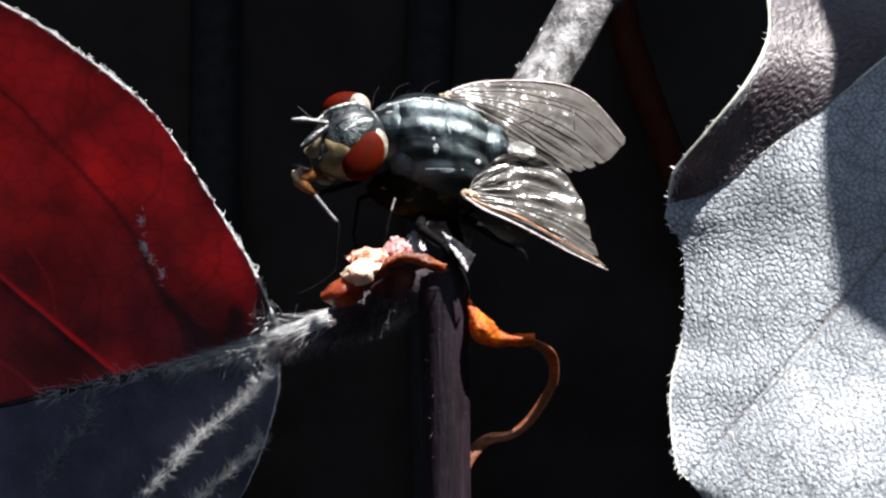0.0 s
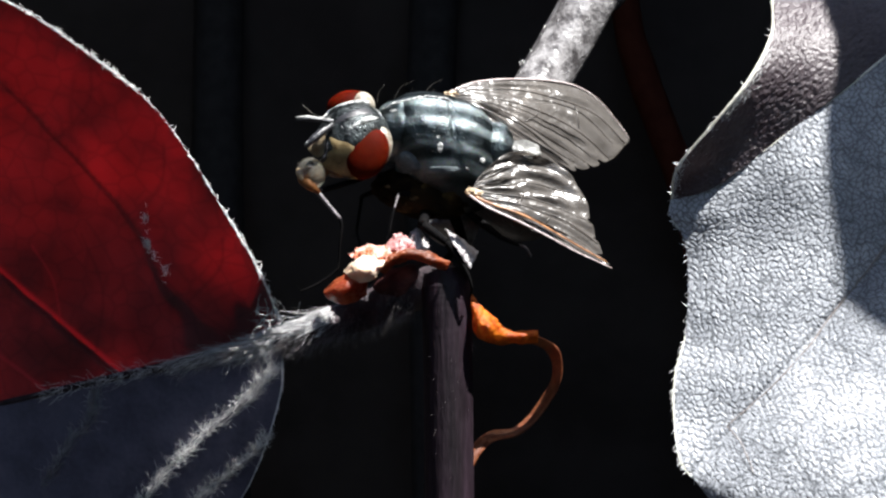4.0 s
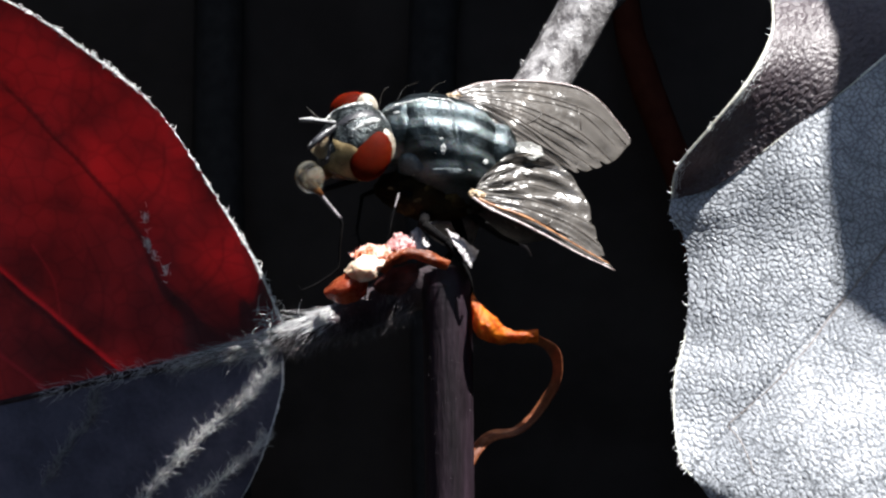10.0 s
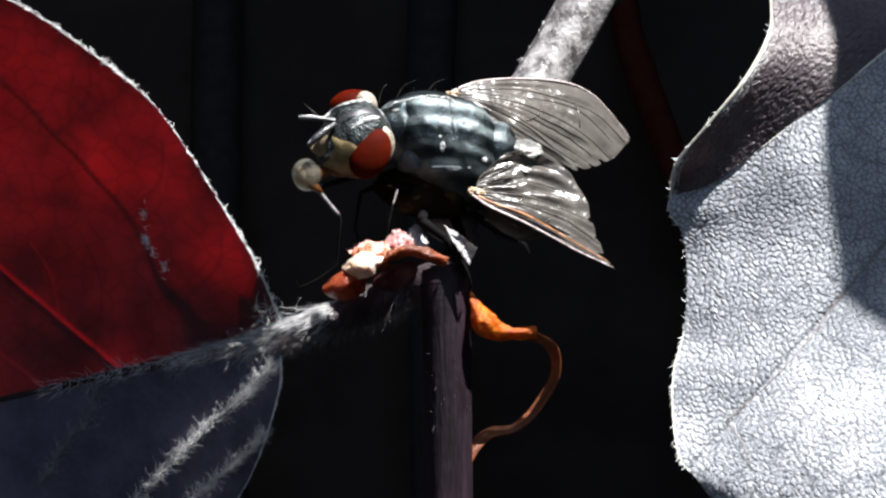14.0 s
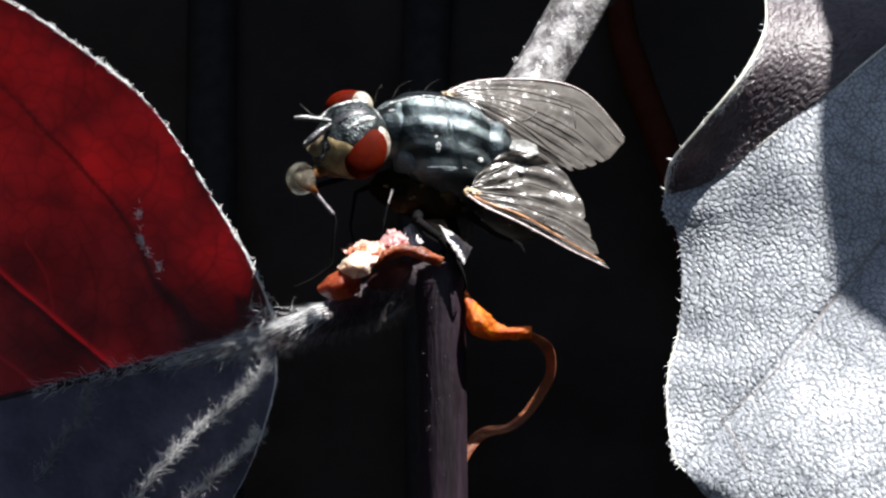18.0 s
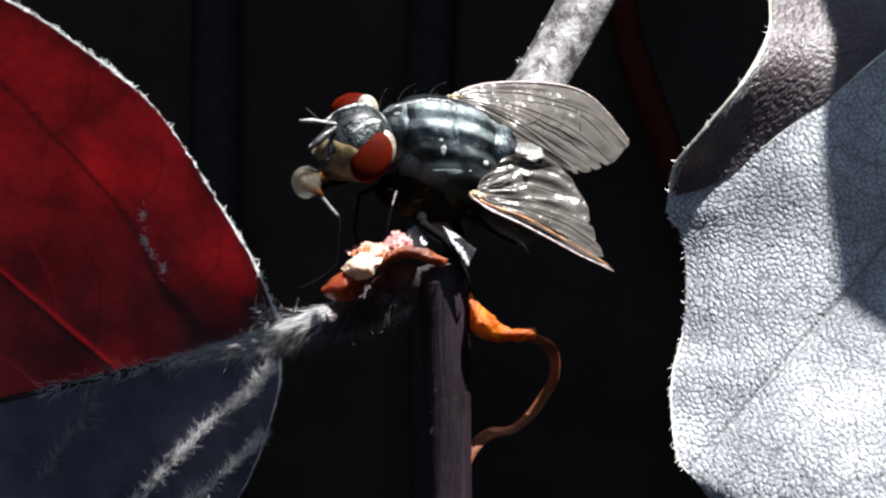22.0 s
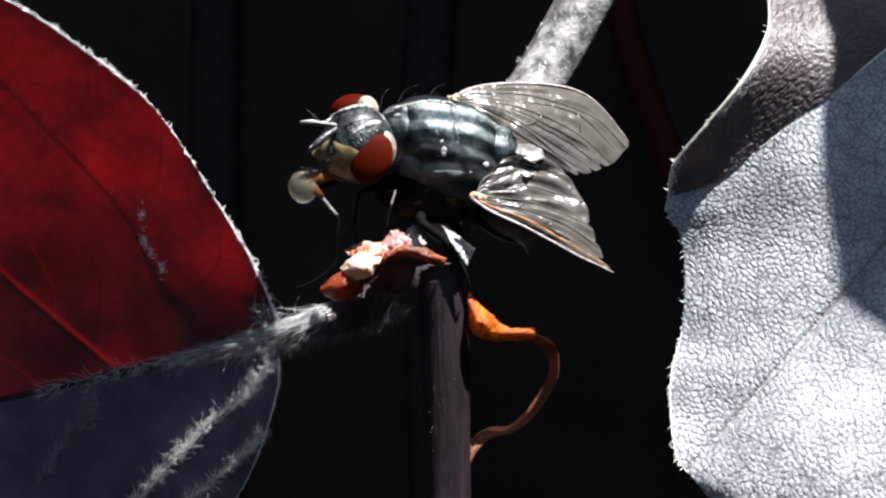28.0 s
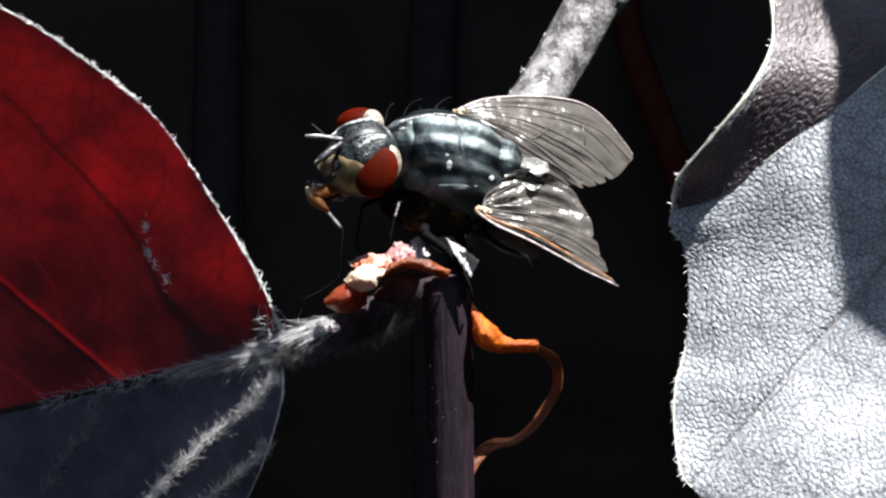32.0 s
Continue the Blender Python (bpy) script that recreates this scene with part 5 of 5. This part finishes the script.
FAR = [
    [(0.05, 1.00, 4.98), (0.94, 1.50, 5.36), (2.44, 2.30, 5.53), (4.03, 3.10, 5.46), (5.06, 3.60, 5.01), (5.83, 3.90, 4.16), (6.19, 4.00, 3.66)],
    [(0.07, 0.90, 4.92), (0.93, 1.20, 5.11), (2.42, 1.90, 5.10), (3.96, 2.60, 4.85), (4.97, 3.00, 4.39), (5.98, 3.30, 3.43)],
    [(0.09, 0.80, 4.85), (0.93, 0.90, 4.86), (2.40, 1.40, 4.59), (3.73, 2.00, 4.09), (4.69, 2.40, 3.49), (5.37, 2.70, 2.88)],
    [(0.11, 0.70, 4.79), (0.92, 0.70, 4.66), (2.20, 1.00, 4.11), (3.51, 1.50, 3.34), (4.68, 1.90, 2.57)],
    [(0.13, 0.60, 4.73), (0.92, 0.60, 4.45), (2.01, 0.70, 3.77), (3.02, 1.00, 3.10), (3.92, 1.40, 2.47)],
    [(0.16, 0.50, 4.63), (0.83, 0.50, 4.30), (1.55, 0.50, 3.83), (2.46, 0.60, 3.26), (3.44, 1.00, 2.67)]]
NEAR = [
    [(0.65, -1.20, 1.62), (1.21, -1.10, 1.23), (2.12, -0.90, 0.82), (3.28, -0.60, 0.24), (4.09, -0.40, -0.20), (5.15, -0.10, -0.70)],
    [(0.68, -1.15, 1.65), (1.24, -1.00, 1.38), (2.31, -0.75, 1.01), (3.56, -0.40, 0.37), (5.05, 0.00, -0.49)],
    [(0.72, -1.10, 1.69), (1.25, -0.90, 1.52), (2.31, -0.55, 1.30), (3.58, -0.15, 0.83), (4.82, 0.20, 0.08)],
    [(0.75, -1.05, 1.76), (1.25, -0.80, 1.70), (2.32, -0.35, 1.61), (3.42, 0.10, 1.37), (4.60, 0.50, 0.79)],
    [(0.79, -1.00, 1.83), (1.22, -0.65, 1.92), (2.16, -0.10, 2.04), (3.26, 0.45, 1.97), (4.41, 0.80, 1.61)],
    [(0.82, -0.95, 1.90), (1.11, -0.50, 2.13), (1.81, 0.10, 2.48), (2.64, 0.60, 2.68), (3.71, 1.00, 2.52)],
    [(0.86, -0.90, 1.98), (1.05, -0.40, 2.28), (1.45, 0.00, 2.65), (1.81, 0.30, 2.92), (2.40, 0.60, 3.08)]]
far_wing = wing(FAR, (0.16, 0.90, 4.88), "clear smoky folded wing with dark veins", 0.12, 0, 0.0, [(0.50, 0.05, 0.012), (0.60, 0.045, 0.012), (0.70, 0.05, 0.014), (0.82, 0.035, 0.012)], [(0.28, 0.40, 0.95, 0.028), (0.46, 0.35, 0.80, 0.035), (0.52, 0.50, 0.93, 0.030), (0.66, 0.30, 0.93, 0.028), (0.76, 0.45, 0.94, 0.022)])
near_wing = wing(NEAR, (0.80, -1.10, 1.69), "clear shining wing with brown front veins", -0.12, 1, -0.75, [(0.10, 0.04, 0.02), (0.24, 0.05, 0.015), (0.38, 0.03, 0.015), (0.52, 0.03, 0.012)], [(0.10, 0.25, 0.98, 0.045), (0.24, 0.35, 0.95, 0.040), (0.36, 0.40, 0.96, 0.040), (0.55, 0.30, 0.70, 0.022), (0.72, 0.25, 0.60, 0.02)], 1.0)
for place, size in (((2.48, 0.35, 3.15), (0.50, 0.46, 0.08)), ((2.35, 0.15, 2.56), (0.34, 0.28, 0.06))):
    bm = bmesh.new()
    blob(bm, place, size, BODY @ Matrix.Rotation(radians(25), 3, "X"), 36, 44, lambda p: 1 + 0.35 * noise.noise(p * 1.6 + Vector(place)) + 0.08 * noise.noise(p * 5))
    part("wing_scale", bm, M_SCALE, thorax, "pale papery scale at the wing root")

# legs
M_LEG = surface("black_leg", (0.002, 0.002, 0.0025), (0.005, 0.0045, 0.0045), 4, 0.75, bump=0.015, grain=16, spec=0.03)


M_SHIN = surface("dusty_shin", (0.025, 0.020, 0.024), (0.12, 0.10, 0.11), 5, 0.45, bump=0.02, grain=16)


def leg(joints, radii, label="thin black bristly leg", shin=M_LEG, foot=M_LEG):
    """A thigh with its shin, its jointed foot and its spines."""
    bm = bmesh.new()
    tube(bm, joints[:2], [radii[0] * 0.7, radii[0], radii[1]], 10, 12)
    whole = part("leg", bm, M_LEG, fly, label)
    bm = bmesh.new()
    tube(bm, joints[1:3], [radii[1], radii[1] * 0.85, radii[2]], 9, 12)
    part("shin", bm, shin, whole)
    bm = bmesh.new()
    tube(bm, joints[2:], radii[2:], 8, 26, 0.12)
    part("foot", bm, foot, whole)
    bm = bmesh.new()
    for _ in range(34):
        i = int(rng.integers(0, len(joints) - 1))
        a, b = Vector(joints[i]), Vector(joints[i + 1])
        base = a.lerp(b, rng.random())
        way = ((b - a).normalized() * 0.6 + Vector(rng.normal(size=3)).normalized() * 0.7).normalized()
        hair(bm, base, base + way * rng.uniform(0.1, 0.28), 0.01)
    tagged(part("spines", bm, M_LEG, whole, "fine black spines"), kind="stuff")
    return whole


leg([(-2.55, -0.40, 2.14), (-3.94, -1.70, 1.66), (-3.22, -1.90, 0.81), (-3.17, -1.90, 0.59), (-3.22, -1.90, 0.22), (-3.28, -1.80, -0.50), (-3.34, -1.80, -0.74), (-3.86, -1.80, -1.12), (-4.44, -1.90, -1.39)], [0.10, 0.075, 0.06, 0.045, 0.04, 0.03, 0.03, 0.03, 0.025], "thin dark bristly leg with a pale dusty shin", M_SHIN)
leg([(-1.79, 0.60, 1.96), (-2.73, 1.40, 1.62), (-2.90, 1.20, 0.52), (-2.71, 0.20, -0.15)], [0.1, 0.06, 0.04, 0.03])
leg([(-0.96, -0.20, 1.57), (-1.49, -0.30, 1.65), (-1.62, -0.60, 1.18), (-1.72, -0.80, 0.69), (-1.81, -0.90, 0.16)], [0.14, 0.045, 0.032, 0.03, 0.022], "thin dark bristly leg with a pale dusty shin", M_SHIN)
leg([(-0.61, 0.40, 1.32), (-0.72, -0.60, 0.65), (0.02, -0.80, 0.12), (0.58, -1.00, -0.69), (0.79, -1.00, -1.25), (0.76, -0.80, -1.52)], [0.17, 0.17, 0.12, 0.07, 0.04, 0.03])
leg([(0.37, 0.60, 1.31), (1.73, 0.50, 0.29), (2.33, 0.10, 0.02), (2.54, 0.00, -0.07), (2.68, 0.00, -0.34)], [0.14, 0.09, 0.05, 0.045, 0.03], foot=M_SHIN)
leg([(0.02, 1.20, 1.62), (0.57, 1.80, 0.16), (-0.16, 1.20, -0.57), (-0.24, 0.80, -0.84)], [0.2, 0.14, 0.07, 0.04])


# ---- what moves ----
def motions():
    """The fly sinks and edges over its feet; the droplet comes out of its mouth and goes in again."""
    body_rows = [(0, 0, 0), (3, 1.8, 1.4), (5.5, 3.2, 3.6), (7.5, 5, 4.6), (10.5, 7.2, 6.6), (13.5, 8.3, 7.6), (18, 9.8, 9), (21, 11.6, 10.8), (24, 13, 13.4), (28.5, 14.5, 15.2), (31.5, 16.5, 18), (32, 17, 18.3)]
    for ob in (thorax, abdomen, head):
        walk(ob, [(t, pose(dx / 56 * MM, 0, -dz / 56 * MM)) for t, dx, dz in body_rows])
    for ob, root, swing in ((far_wing, (0.16, 0.90, 4.84), 2.5), (near_wing, (0.80, -1.10, 1.69), 6.0)):
        pivot = (Vector(root) + MID) * MM - fly.location
        rows = []
        for t, dx, dz in body_rows:
            turn = Matrix.Translation(pivot) @ Matrix.Rotation(radians(swing * dx / 17), 4, "Z") @ Matrix.Translation(-pivot)
            rows.append((t, pose(dx / 56 * MM, 0, -dz / 56 * MM) @ turn))
        walk(ob, rows)
    # share of the way back into the mouth, and the sag of the hanging drop
    inside = (Vector((-3.66, -1.00, 2.47)) - DROP) * MM
    behind = Vector((0.55, 0.75, 0.25)) * MM
    drop_rows = [(0, 1, 0, 0), (1, 0.8, 0, 0), (2, 0.4, 0, 0), (3, 0.20, 0.05, 0), (5.5, 0.09, 0.07, 0.05), (7, 0.05, 0.07, 0.05), (9, 0.02, 0.07, 0.03), (14, 0, 0, 0.03), (19, 0, -0.04, -0.09), (25, 0, -0.07, -0.08), (28, 0, -0.15, -0.20), (28.5, 0.03, -0.13, -0.16), (29, 0.1, -0.1, -0.12), (29.5, 0.2, -0.06, -0.1), (30, 0.26, -0.03, -0.05), (30.5, 0.5, 0, 0), (31, 0.95, 0, 0), (32, 1, 0, 0)]
    walk(droplet, [(t, pose(*(behind * min(1, 2 * f) + (inside - behind) * max(0, 2 * f - 1) + Vector((dx, 0, dz)) * MM))) for t, f, dx, dz in drop_rows])


motions()
